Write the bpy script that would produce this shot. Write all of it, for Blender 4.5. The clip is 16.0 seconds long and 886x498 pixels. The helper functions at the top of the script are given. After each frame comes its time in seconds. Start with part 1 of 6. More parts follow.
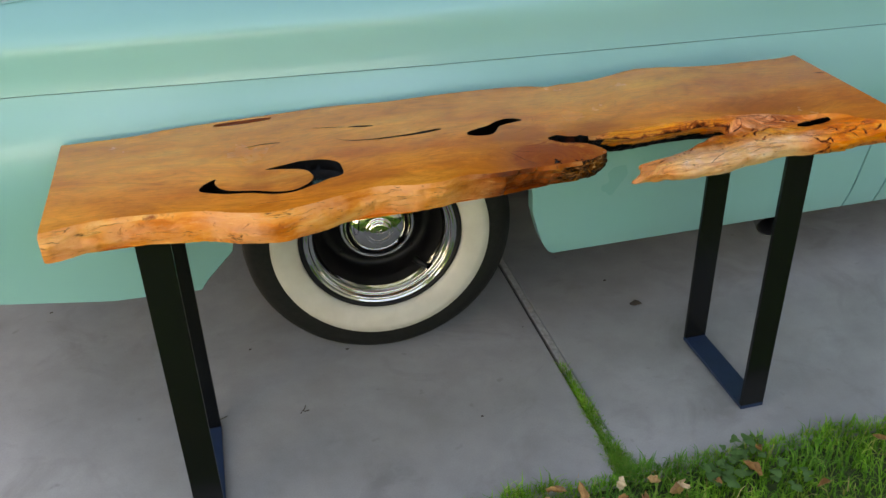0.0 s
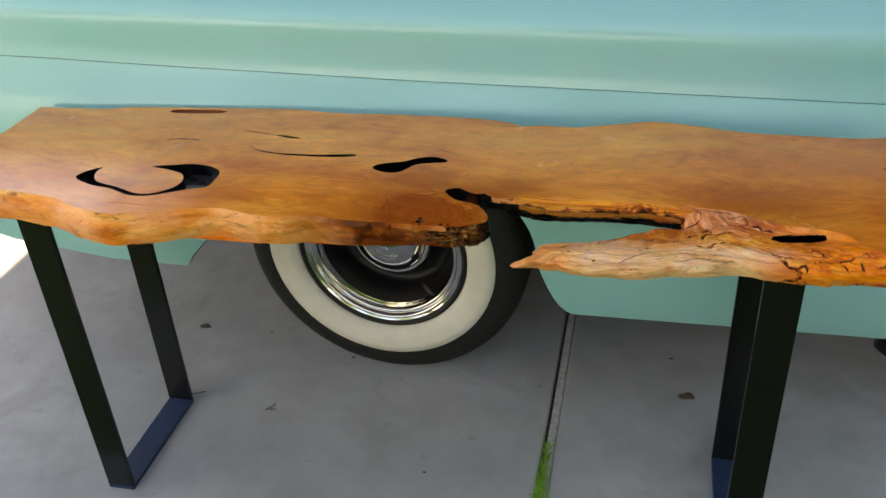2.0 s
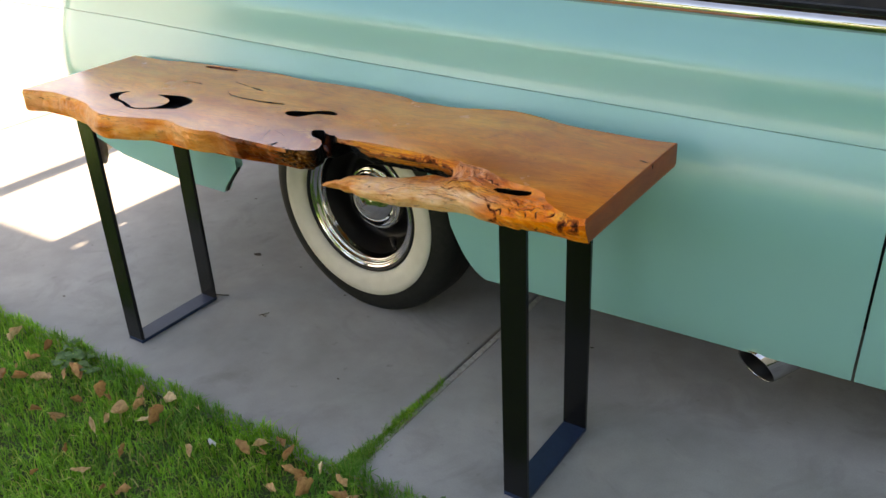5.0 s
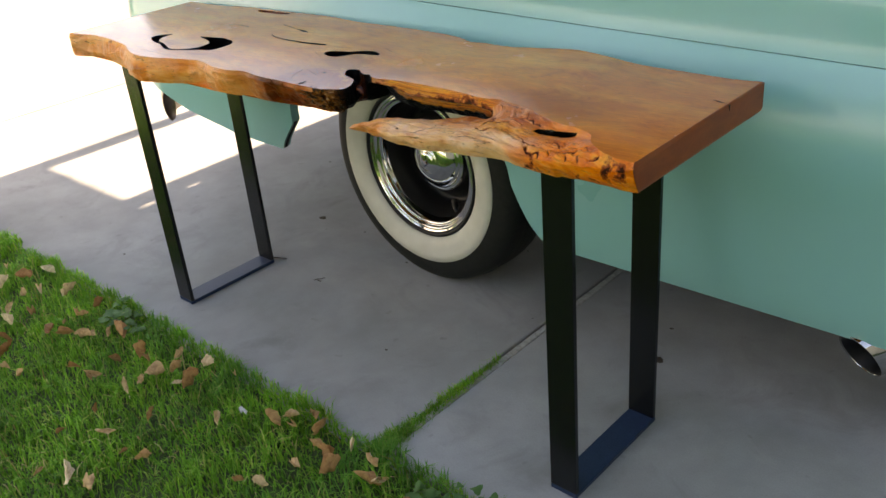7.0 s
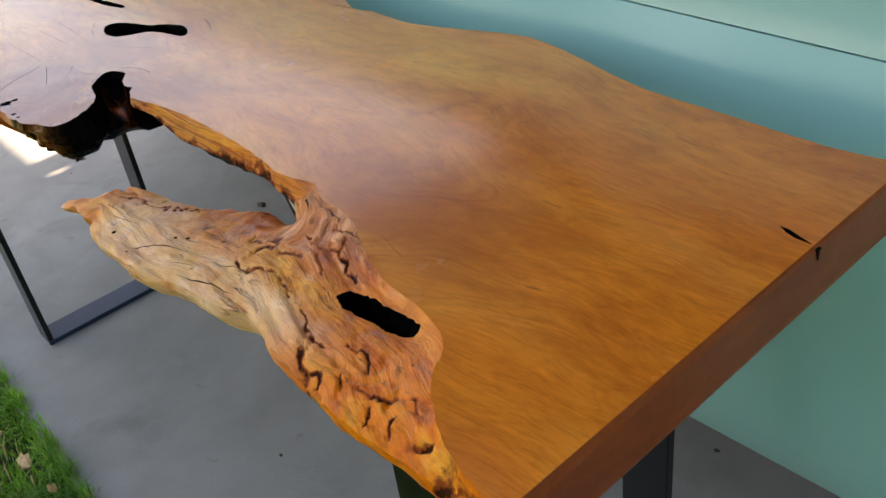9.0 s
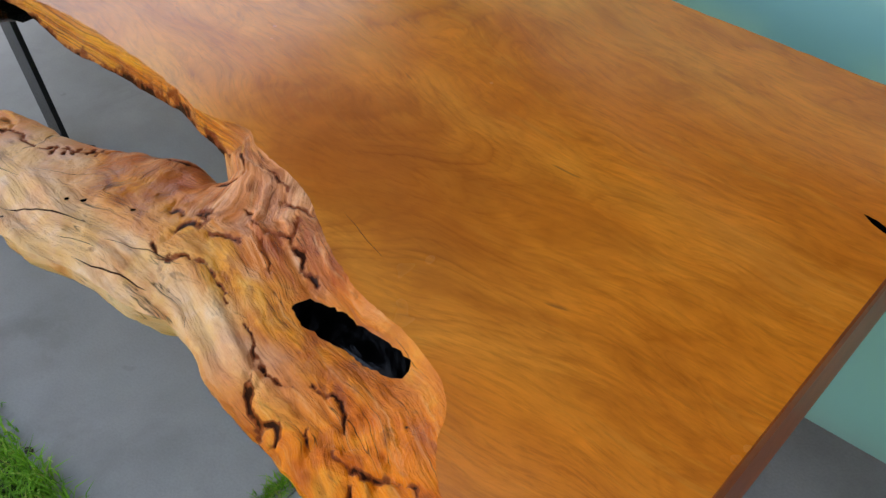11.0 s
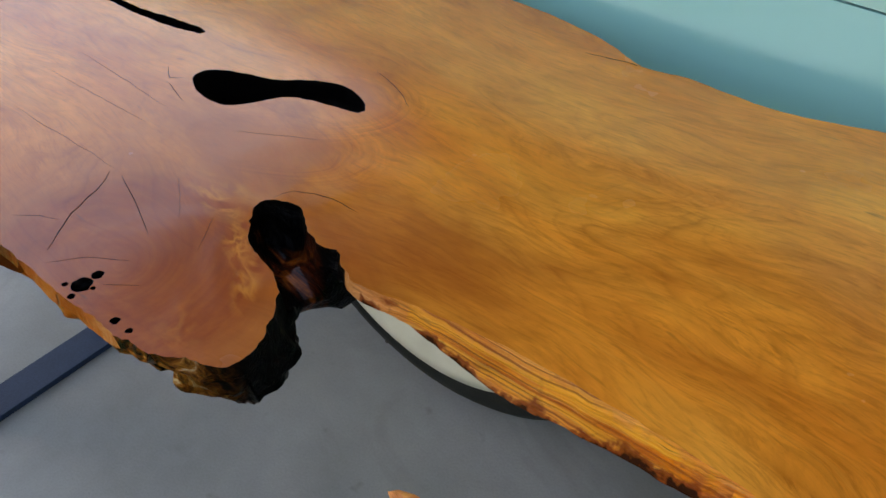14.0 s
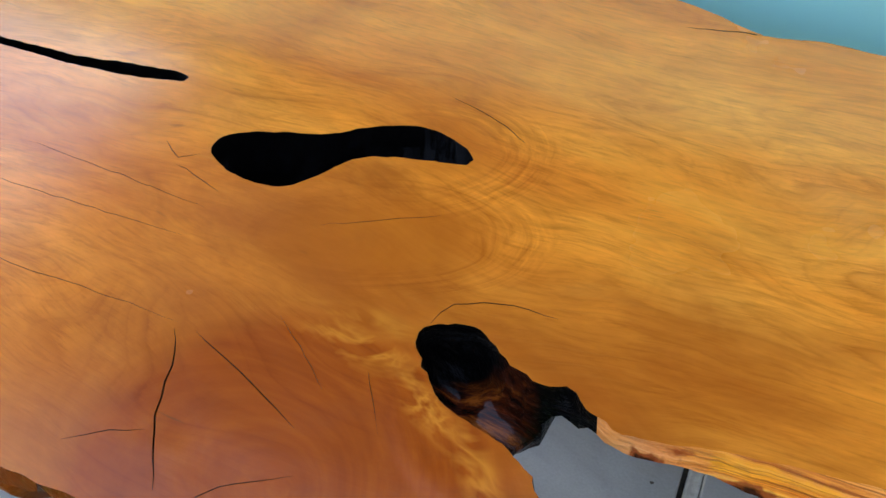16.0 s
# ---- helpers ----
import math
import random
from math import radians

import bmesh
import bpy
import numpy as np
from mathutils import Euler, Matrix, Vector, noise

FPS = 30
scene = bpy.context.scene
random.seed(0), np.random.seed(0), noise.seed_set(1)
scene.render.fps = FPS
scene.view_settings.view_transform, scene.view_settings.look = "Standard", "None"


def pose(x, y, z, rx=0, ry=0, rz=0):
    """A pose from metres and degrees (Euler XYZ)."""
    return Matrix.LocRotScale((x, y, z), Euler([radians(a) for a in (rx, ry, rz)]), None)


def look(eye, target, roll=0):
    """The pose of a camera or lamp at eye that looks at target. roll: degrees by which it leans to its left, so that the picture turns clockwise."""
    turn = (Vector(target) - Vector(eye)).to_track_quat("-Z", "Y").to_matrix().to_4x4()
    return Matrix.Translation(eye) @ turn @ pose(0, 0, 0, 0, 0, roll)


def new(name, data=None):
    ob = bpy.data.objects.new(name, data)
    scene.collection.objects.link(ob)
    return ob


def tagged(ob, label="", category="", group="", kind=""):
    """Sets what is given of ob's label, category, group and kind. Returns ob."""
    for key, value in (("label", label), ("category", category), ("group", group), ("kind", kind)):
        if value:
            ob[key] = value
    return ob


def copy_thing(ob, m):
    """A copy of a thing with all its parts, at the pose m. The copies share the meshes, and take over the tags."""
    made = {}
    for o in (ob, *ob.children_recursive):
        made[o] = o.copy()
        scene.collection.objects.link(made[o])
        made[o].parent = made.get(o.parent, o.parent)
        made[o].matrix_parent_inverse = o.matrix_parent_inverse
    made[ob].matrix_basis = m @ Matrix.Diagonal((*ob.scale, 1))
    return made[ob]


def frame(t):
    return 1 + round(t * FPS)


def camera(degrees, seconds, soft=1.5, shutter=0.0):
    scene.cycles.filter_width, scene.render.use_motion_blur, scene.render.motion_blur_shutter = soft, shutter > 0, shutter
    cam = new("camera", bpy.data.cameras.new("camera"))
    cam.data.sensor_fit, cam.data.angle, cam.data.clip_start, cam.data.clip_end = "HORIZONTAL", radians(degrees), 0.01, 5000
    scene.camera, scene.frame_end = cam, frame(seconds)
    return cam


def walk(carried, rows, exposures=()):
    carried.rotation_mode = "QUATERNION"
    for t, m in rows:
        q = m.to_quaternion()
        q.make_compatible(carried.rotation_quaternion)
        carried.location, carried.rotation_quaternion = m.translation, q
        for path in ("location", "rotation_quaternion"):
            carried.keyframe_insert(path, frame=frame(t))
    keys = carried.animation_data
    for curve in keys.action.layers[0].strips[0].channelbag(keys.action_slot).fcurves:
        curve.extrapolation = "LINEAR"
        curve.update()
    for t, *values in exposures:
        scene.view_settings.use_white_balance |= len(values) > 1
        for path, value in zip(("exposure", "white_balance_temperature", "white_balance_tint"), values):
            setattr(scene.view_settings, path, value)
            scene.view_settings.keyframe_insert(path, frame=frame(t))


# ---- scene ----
cam = camera(52.8, 16.0)
PATH = [
    (0, (0.16, -1.452, 1.477), (0.562, 0.217, 0.452), -1.6),
    (0.5, (0.383, -1.319, 1.479), (0.648, 0.355, 0.417), -1.4),
    (1, (0.597, -1.263, 1.472), (0.663, 0.425, 0.401), -2.3),
    (1.5, (0.862, -1.262, 1.481), (0.673, 0.418, 0.411), -2.7),
    (2, (1.051, -1.205, 1.461), (0.632, 0.44, 0.403), -3.4),
    (2.5, (1.227, -1.128, 1.461), (0.642, 0.455, 0.387), -3.1),
    (3, (1.433, -1.1, 1.457), (0.668, 0.426, 0.414), -2.9),
    (3.5, (1.634, -1.101, 1.43), (0.709, 0.356, 0.42), -3.2),
    (4, (1.785, -1.212, 1.42), (0.797, 0.222, 0.437), -3.1),
    (4.2, (1.847, -1.268, 1.431), (0.864, 0.184, 0.469), -3.1),
    (6.3, (2.194, -1.326, 1.324), (1.015, 0.034, 0.452), -3.2),
    (6.5, (2.155, -1.261, 1.298), (0.964, 0.065, 0.392), -3.7),
    (7, (2.065, -1.08, 1.258), (0.828, 0.187, 0.329), -5.3),
    (7.5, (1.985, -0.8, 1.215), (0.696, 0.394, 0.258), -6.3),
    (8, (1.873, -0.588, 1.162), (0.562, 0.536, 0.154), -7.2),
    (8.5, (1.742, -0.391, 1.134), (0.447, 0.7, 0.07), -7.0),
    (9, (1.677, -0.248, 1.115), (0.374, 0.755, -0.024), -8.2),
    (9.2, (1.665, -0.202, 1.103), (0.342, 0.734, -0.069), -8.5),
    (11.5, (1.462, -0.16, 1.098), (0.495, 0.809, -0.359), -3.7),
    (12, (1.398, -0.179, 1.099), (0.408, 0.85, -0.301), -2.7),
    (12.5, (1.333, -0.199, 1.09), (0.333, 0.873, -0.27), -2.1),
    (13, (1.257, -0.202, 1.083), (0.24, 0.88, -0.257), -2.1),
    (13.5, (1.171, -0.195, 1.084), (0.172, 0.917, -0.245), -1.4),
    (14, (1.083, -0.181, 1.081), (0.099, 0.952, -0.242), -1.4),
    (14.5, (1.04, -0.163, 1.073), (0.082, 0.967, -0.271), -2.0),
    (15, (0.994, -0.145, 1.064), (0.112, 0.973, -0.341), -1.9),
    (15.5, (0.915, -0.136, 1.055), (0.126, 1.005, -0.385), -2.5),
    (16, (0.843, -0.144, 1.054), (0.275, 1.098, -0.408), -1.5),
]
LIGHT = [(0.0, 2.44, 10000, 22), (4.2, 2.39, 10000, 22), (6.5, 2.21, 9900, 22), (9.0, 2.25, 9600, 21), (11.5, 2.52, 9300, 20), (12.5, 2.44, 9300, 20), (13.5, 2.27, 9200, 20), (14.0, 2.34, 9100, 20), (14.5, 2.56, 8900, 19), (15.3, 2.83, 8450, 19), (16.0, 3.00, 8050, 20)]
walk(cam, [(t, look(eye, target, roll)) for t, eye, target, roll in PATH], LIGHT)

# ---- light ----
SUN_ELEV, SUN_TURN = 38.0, 0.0            # the sun stands behind the house
sun_data = bpy.data.lights.new("sun", "SUN")
sun_data.energy, sun_data.angle, sun_data.color = 5.0, radians(0.4), (1.0, 0.94, 0.85)
sun = new("sun", sun_data)
sun.matrix_world = look((0, 8, 6.25), (0, 0, 0))
world = bpy.data.worlds.new("sky")
scene.world = world
world.use_nodes = True
wn = world.node_tree
sky = wn.nodes.new("ShaderNodeTexSky")
sky.sky_type, sky.sun_disc = "NISHITA", False
sky.sun_elevation, sky.sun_rotation = radians(SUN_ELEV), radians(SUN_TURN)
wn.nodes["Background"].inputs["Strength"].default_value = 0.14
wn.links.new(sky.outputs["Color"], wn.nodes["Background"].inputs["Color"])


# ---- materials ----
def mat(name, rough=0.5, metal=0.0, color=(0.5, 0.5, 0.5), coat=0.0, coat_rough=0.05, spec=0.5):
    m = bpy.data.materials.new(name)
    m.use_nodes = True
    b = m.node_tree.nodes["Principled BSDF"]
    b.inputs["Base Color"].default_value = (*color, 1)
    b.inputs["Roughness"].default_value = rough
    b.inputs["Metallic"].default_value = metal
    b.inputs["Coat Weight"].default_value = coat
    b.inputs["Coat Roughness"].default_value = coat_rough
    b.inputs["Specular IOR Level"].default_value = spec
    return m


class Net:
    """Short hand for a material's nodes."""

    def __init__(self, m):
        self.m, self.t = m, m.node_tree
        self.b = self.t.nodes["Principled BSDF"]

    def node(self, kind, operation="", blend=""):
        n = self.t.nodes.new(kind)
        if operation:
            n.operation = operation
        if blend:
            n.data_type, n.blend_type = "RGBA", blend
        return n

    def link(self, a, b):
        self.t.links.new(a, b)
        return b

    def put(self, sock, v):
        if hasattr(v, "links"):
            self.t.links.new(v, sock)
        else:
            sock.default_value = v

    def coords(self, scale=(1, 1, 1), turn=(0, 0, 0), source="Object"):
        c = self.node("ShaderNodeTexCoord")
        mp = self.node("ShaderNodeMapping")
        mp.inputs["Scale"].default_value = scale
        mp.inputs["Rotation"].default_value = turn
        self.link(c.outputs[source], mp.inputs["Vector"])
        return mp.outputs["Vector"]

    def scaled(self, vec, scale):
        mp = self.node("ShaderNodeMapping")
        mp.inputs["Scale"].default_value = scale
        self.link(vec, mp.inputs["Vector"])
        return mp.outputs["Vector"]

    def noise(self, vec, scale, detail=4.0, rough=0.55, warp=0.0):
        n = self.node("ShaderNodeTexNoise")
        self.link(vec, n.inputs["Vector"])
        n.inputs["Scale"].default_value, n.inputs["Detail"].default_value = scale, detail
        n.inputs["Roughness"].default_value, n.inputs["Distortion"].default_value = rough, warp
        return n.outputs["Fac"]

    def ramp(self, fac, stops, ease="LINEAR"):
        r = self.node("ShaderNodeValToRGB")
        r.color_ramp.interpolation = ease
        els = r.color_ramp.elements
        while len(els) < len(stops):
            els.new(0.5)
        for e, (p, c) in zip(els, stops):
            e.position = p
            e.color = (*c, 1) if len(c) == 3 else c
        self.link(fac, r.inputs["Fac"])
        return r.outputs["Color"]

    def grey(self, fac, a, b, lo=0.0, hi=1.0):
        r = self.node("ShaderNodeMapRange")
        self.put(r.inputs["Value"], fac)
        r.inputs["From Min"].default_value, r.inputs["From Max"].default_value = a, b
        r.inputs["To Min"].default_value, r.inputs["To Max"].default_value = lo, hi
        return r.outputs["Result"]

    def math(self, op, a, b=0.0, c=0.0):
        n = self.node("ShaderNodeMath", operation=op)
        self.put(n.inputs[0], a), self.put(n.inputs[1], b), self.put(n.inputs[2], c)
        return n.outputs[0]

    def vmath(self, op, a, b=(0, 0, 0)):
        n = self.node("ShaderNodeVectorMath", operation=op)
        self.put(n.inputs[0], a), self.put(n.inputs[1], b)
        return n.outputs["Value"] if op in ("LENGTH", "DISTANCE", "DOT_PRODUCT") else n.outputs["Vector"]

    def mix(self, fac, a, b, blend="MIX"):
        n = self.node("ShaderNodeMix", blend=blend)
        self.put(n.inputs["Factor"], fac)
        cs = [s for s in n.inputs if s.type == "RGBA"]
        for s, v in zip(cs, (a, b)):
            self.put(s, v if hasattr(v, "links") else (*v, 1))
        return [o for o in n.outputs if o.type == "RGBA"][0]

    def bump(self, height, strength, dist):
        n = self.node("ShaderNodeBump")
        n.inputs["Strength"].default_value, n.inputs["Distance"].default_value = strength, dist
        self.link(height, n.inputs["Height"])
        old = self.b.inputs["Normal"].links
        if old:
            self.link(old[0].from_socket, n.inputs["Normal"])
        self.link(n.outputs["Normal"], self.b.inputs["Normal"])

    def color(self, c):
        self.link(c, self.b.inputs["Base Color"])

    def rough(self, r):
        self.link(r, self.b.inputs["Roughness"])


def top_wood():
    """Oiled cherry-red to honey wood; the grain runs along x and sweeps round the knots."""
    m = mat("oiled_wood", 0.2, coat=0.37, coat_rough=0.12, spec=0.44)
    n = Net(m)
    c = n.coords()
    # the grain bends away from each knot
    p = c
    for kx, ky, r, push in ((0.72, -0.01, 0.12, 0.035), (0.67, 0.13, 0.07, -0.015), (0.20, 0.04, 0.12, 0.04), (1.18, 0.0, 0.14, 0.05), (1.1, 0.33, 0.16, -0.04), (0.5, 0.33, 0.2, -0.03)):
        d = n.vmath("DISTANCE", c, (kx, ky, 0.765))
        f = n.math("DIVIDE", d, r)
        f = n.math("MULTIPLY", f, f)
        f = n.math("MULTIPLY", n.math("EXPONENT", n.math("MULTIPLY", f, -1.0)), push)
        v = n.node("ShaderNodeCombineXYZ")
        n.put(v.inputs["Y"], f)
        p = n.vmath("ADD", p, v.outputs["Vector"])
    warp = n.node("ShaderNodeTexNoise")
    n.link(n.scaled(c, (3.2, 8, 1)), warp.inputs["Vector"])
    warp.inputs["Scale"].default_value, warp.inputs["Detail"].default_value = 1.0, 3.0
    off = n.vmath("MULTIPLY", n.vmath("SUBTRACT", warp.outputs["Color"], (0.5, 0.5, 0.5)), (0.035, 0.040, 0))
    p = n.vmath("ADD", p, off)
    curl = n.node("ShaderNodeTexNoise")
    n.link(n.scaled(c, (9, 17, 1)), curl.inputs["Vector"])
    curl.inputs["Scale"].default_value, curl.inputs["Detail"].default_value = 1.0, 2.0
    p = n.vmath("ADD", p, n.vmath("MULTIPLY", n.vmath("SUBTRACT", curl.outputs["Color"], (0.5, 0.5, 0.5)), (0.02, 0.022, 0)))
    broad = n.noise(n.scaled(p, (1.8, 7, 1)), 2.2, 3, 0.5)
    bands = n.noise(n.scaled(p, (4.0, 60, 1)), 2.0, 6, 0.68, 0.3)
    fine = n.noise(n.scaled(p, (24, 250, 1)), 2.0, 5, 0.72, 0.4)
    patch = n.noise(n.scaled(c, (5.0, 8, 1)), 1.5, 4, 0.6, 0.8)
    figure = n.noise(n.scaled(p, (15, 34, 1)), 1.0, 6, 0.62, 1.2)
    base = n.ramp(broad, ((0.25, (0.65, 0.157, 0.012)), (0.5, (0.83, 0.262, 0.025)), (0.72, (0.92, 0.368, 0.048))))
    streak = n.ramp(bands, ((0.30, (0.70, 0.60, 0.50)), (0.5, (0.96, 0.95, 0.94)), (0.70, (1.12, 1.12, 1.10))))
    # the heavier end of the board is deeper orange, in drifting patches
    where = n.node("ShaderNodeSeparateXYZ")
    n.link(c, where.inputs[0])
    drift = n.math("ADD", where.outputs["X"], n.math("MULTIPLY", n.math("SUBTRACT", n.noise(n.scaled(p, (5, 11, 1)), 1.0, 4, 0.55, 0.8), 0.5), 1.2))
    base = n.mix(n.grey(drift, 1.06, 1.32, 0.0, 0.50), base, (0.66, 0.148, 0.010))
    col = n.mix(0.22, base, streak, "MULTIPLY")
    col = n.mix(n.grey(patch, 0.35, 0.65, 0.18, 0.45), col, n.ramp(fine, ((0.38, (0.60, 0.50, 0.40)), (0.48, (0.97, 0.96, 0.94)), (0.62, (1.18, 1.20, 1.22)))), "MULTIPLY")
    col = n.mix(0.5, col, n.ramp(patch, ((0.30, (0.66, 0.50, 0.40)), (0.5, (0.95, 0.92, 0.9)), (0.72, (1.14, 1.12, 1.06)))), "MULTIPLY")
    col = n.mix(0.44, col, n.ramp(figure, ((0.30, (0.62, 0.54, 0.46)), (0.46, (0.95, 0.94, 0.92)), (0.66, (1.18, 1.20, 1.22)))), "MULTIPLY")
    speck = n.noise(n.scaled(p, (46, 130, 1)), 1.0, 3, 0.6, 0.8)
    col = n.mix(n.grey(patch, 0.35, 0.6, 0.6, 0.2), col, n.ramp(speck, ((0.30, (0.80, 0.74, 0.68)), (0.5, (1.0, 1.0, 1.0)), (0.72, (1.12, 1.12, 1.12)))), "MULTIPLY")
    wisp = n.math("ABSOLUTE", n.math("SUBTRACT", n.noise(n.scaled(p, (2.4, 46, 1)), 1.0, 2, 0.5), 0.5))
    where = n.grey(n.noise(n.scaled(c, (6, 11, 1)), 1.3, 3), 0.47, 0.6)
    col = n.mix(n.math("MULTIPLY", n.grey(wisp, 0.0, 0.016, 0.10, 0.0), where), col, (0.92, 0.44, 0.09))
    dash = n.noise(n.scaled(p, (12, 190, 1)), 2.0, 3, 0.6, 0.5)
    col = n.mix(n.grey(dash, 0.62, 0.69, 0, 0.22), col, (0.30, 0.085, 0.008))
    col = n.mix(n.grey(dash, 0.39, 0.30, 0, 0.15), col, (0.88, 0.36, 0.05))
    # redder heart wood round the knots, with faint growth rings
    for kx, ky, r, strength in ((0.73, -0.02, 0.155, 0.88), (0.685, 0.088, 0.050, 0.55), (0.856, 0.084, 0.052, 0.55), (0.22, 0.03, 0.07, 0.35), (1.228, 0.078, 0.088, 0.55)):
        q = n.vmath("ADD", n.vmath("MULTIPLY", n.vmath("SUBTRACT", c, (kx, ky, 0.765)), (0.75, 1.15, 0)), n.vmath("MULTIPLY", off, (0.6, 0.6, 0)))
        d = n.vmath("LENGTH", q)
        fall = n.grey(n.math("ADD", d, n.math("MULTIPLY", n.math("SUBTRACT", patch, 0.5), 0.08)), r * 0.4, r * 1.15, strength, 0.0)
        v = n.node("ShaderNodeCombineXYZ")
        n.put(v.inputs["X"], n.math("MULTIPLY", d, 110.0))
        n.put(v.inputs["Y"], n.math("MULTIPLY", broad, 3.0))
        ring = n.noise(n.vmath("ADD", v.outputs["Vector"], n.vmath("MULTIPLY", c, (9, 9, 0))), 1.0, 4, 0.6)
        rings = n.ramp(ring, ((0.3, (0.29, 0.057, 0.0045)), (0.5, (0.34, 0.072, 0.006)), (0.7, (0.40, 0.092, 0.009))))
        col = n.mix(fall, col, n.mix(0.5, rings, n.ramp(figure, ((0.3, (0.8, 0.75, 0.7)), (0.7, (1.25, 1.25, 1.2)))), "MULTIPLY"))
    # the heart of the lobe ends at a clear growth ring, with figure and painted highlights along it
    q = n.vmath("ADD", n.vmath("MULTIPLY", n.vmath("SUBTRACT", c, (0.725, -0.030, 0.765)), (0.97, 1.0, 0)), n.vmath("MULTIPLY", off, (0.22, 0.22, 0)))
    d = n.vmath("LENGTH", q)
    v = n.node("ShaderNodeCombineXYZ")
    n.put(v.inputs["X"], n.math("MULTIPLY", d, 105.0))
    n.put(v.inputs["Y"], n.math("MULTIPLY", broad, 4.0))
    ring = n.noise(n.vmath("ADD", v.outputs["Vector"], n.vmath("MULTIPLY", c, (46, 46, 0))), 1.0, 4, 0.6)
    heart = n.ramp(ring, ((0.30, (0.25, 0.036, 0.002)), (0.5, (0.32, 0.052, 0.003)), (0.74, (0.41, 0.080, 0.005))))
    col = n.mix(n.grey(d, 0.072, 0.086, 0.8, 0.0), col, heart)
    flame_glint = n.math("MULTIPLY", n.grey(n.math("ABSOLUTE", n.math("SUBTRACT", d, 0.082)), 0.0, 0.010, 1.0, 0.0), n.grey(n.noise(n.scaled(c, (26, 60, 1)), 1.0, 3, 0.5, 1.5), 0.44, 0.74, 0.0, 0.6))
    flame_glint = n.math("MULTIPLY", flame_glint, n.grey(n.vmath("DISTANCE", c, (0.735, 0.050, 0.765)), 0.020, 0.060, 1.0, 0.0))
    # bright tongues beside the notch: highlights put into the colour
    tongue = n.math("ABSOLUTE", n.math("SUBTRACT", n.noise(n.scaled(c, (34, 44, 1)), 1.0, 3, 0.5, 0.9), 0.52))
    for kx, ky, rx, ry, turn, weight in ((0.722, 0.039, 0.034, 0.010, 0.12, 0.42), (0.756, 0.024, 0.030, 0.008, 0.55, 0.45), (0.785, 0.008, 0.026, 0.009, 0.9, 0.42), (0.788, -0.035, 0.020, 0.020, 0.0, 0.14)):
        mp = n.node("ShaderNodeMapping")
        mp.inputs["Rotation"].default_value = (0, 0, turn)
        n.link(n.vmath("SUBTRACT", c, (kx, ky, 0.765)), mp.inputs["Vector"])
        near = n.grey(n.vmath("LENGTH", n.vmath("MULTIPLY", mp.outputs["Vector"], (1 / rx, 1 / ry, 0))), 0.35, 1.1, 1.0, 0.0)
        flame_glint = n.math("MAXIMUM", flame_glint, n.math("MULTIPLY", near, n.grey(tongue, 0.0, 0.10, weight, 0.0)))
    col = n.mix(flame_glint, col, (0.95, 0.35, 0.035))
    # growth lines: contours of a slow field drawn out along the grain, with closed eyes here and there
    slow = n.noise(n.scaled(p, (2.6, 13, 1)), 1.0, 2.5, 0.45, 0.4)
    for count, weight, dark, light in ((23.0, 0.46, (0.66, 0.52, 0.40), (1.16, 1.20, 1.22)), (61.0, 0.38, (0.72, 0.62, 0.52), (1.12, 1.15, 1.18))):
        line = n.math("PINGPONG", n.math("ADD", n.math("MULTIPLY", slow, count), n.math("MULTIPLY", fine, 0.7)), 1.0)
        amount = n.grey(n.noise(n.scaled(c, (7, 16, 1)), 1.0, 3, 0.6, 0.7), 0.38, 0.62, weight * 0.15, weight)
        col = n.mix(amount, col, n.ramp(line, ((0.0, dark), (0.20, (0.98, 0.97, 0.96)), (0.75, (1.0, 1.0, 1.0)), (1.0, light))), "MULTIPLY")
    # an eye of orange wood between the long hollow and the burnt notch, and curls past the hollow's end
    for kx, ky, turn, rx, ry, lo, hi, weight, tint in ((0.706, 0.101, -0.36, 0.058, 0.031, 0.62, 1.35, 0.6, 0.5), (0.700, 0.160, -0.40, 0.034, 0.026, 0.75, 1.9, 0.5, 0.3)):
        mp = n.node("ShaderNodeMapping")
        mp.inputs["Rotation"].default_value = (0, 0, turn)
        n.link(n.vmath("ADD", n.vmath("SUBTRACT", c, (kx, ky, 0.765)), n.vmath("MULTIPLY", off, (0.8, 0.8, 0))), mp.inputs["Vector"])
        e = n.vmath("MULTIPLY", mp.outputs["Vector"], (1 / rx, 1 / ry, 0))
        d = n.vmath("LENGTH", e)
        axis = n.node("ShaderNodeSeparateXYZ")
        n.link(e, axis.inputs[0])
        right = n.grey(axis.outputs["X"], -0.5, 0.6, 0.15, 1.0)
        col = n.mix(n.grey(d, 0.55, 1.05, tint, 0.0), col, (0.52, 0.125, 0.008))
        v = n.node("ShaderNodeCombineXYZ")
        n.put(v.inputs["X"], n.math("MULTIPLY", d, 9.0))
        n.put(v.inputs["Y"], n.math("MULTIPLY", broad, 3.0))
        arcs = n.noise(n.vmath("ADD", v.outputs["Vector"], n.vmath("MULTIPLY", c, (30, 30, 0))), 1.0, 5, 0.66, 0.4)
        mid = (lo + hi) / 2
        band = n.math("MULTIPLY", n.grey(n.math("ABSOLUTE", n.math("SUBTRACT", d, mid)), (hi - lo) * 0.2, (hi - lo) * 0.55, weight, 0.0), right)
        col = n.mix(band, col, n.ramp(arcs, ((0.34, (0.62, 0.46, 0.34)), (0.47, (0.92, 0.88, 0.84)), (0.58, (1.12, 1.14, 1.14)), (0.66, (1.25, 1.32, 1.36)))), "MULTIPLY")
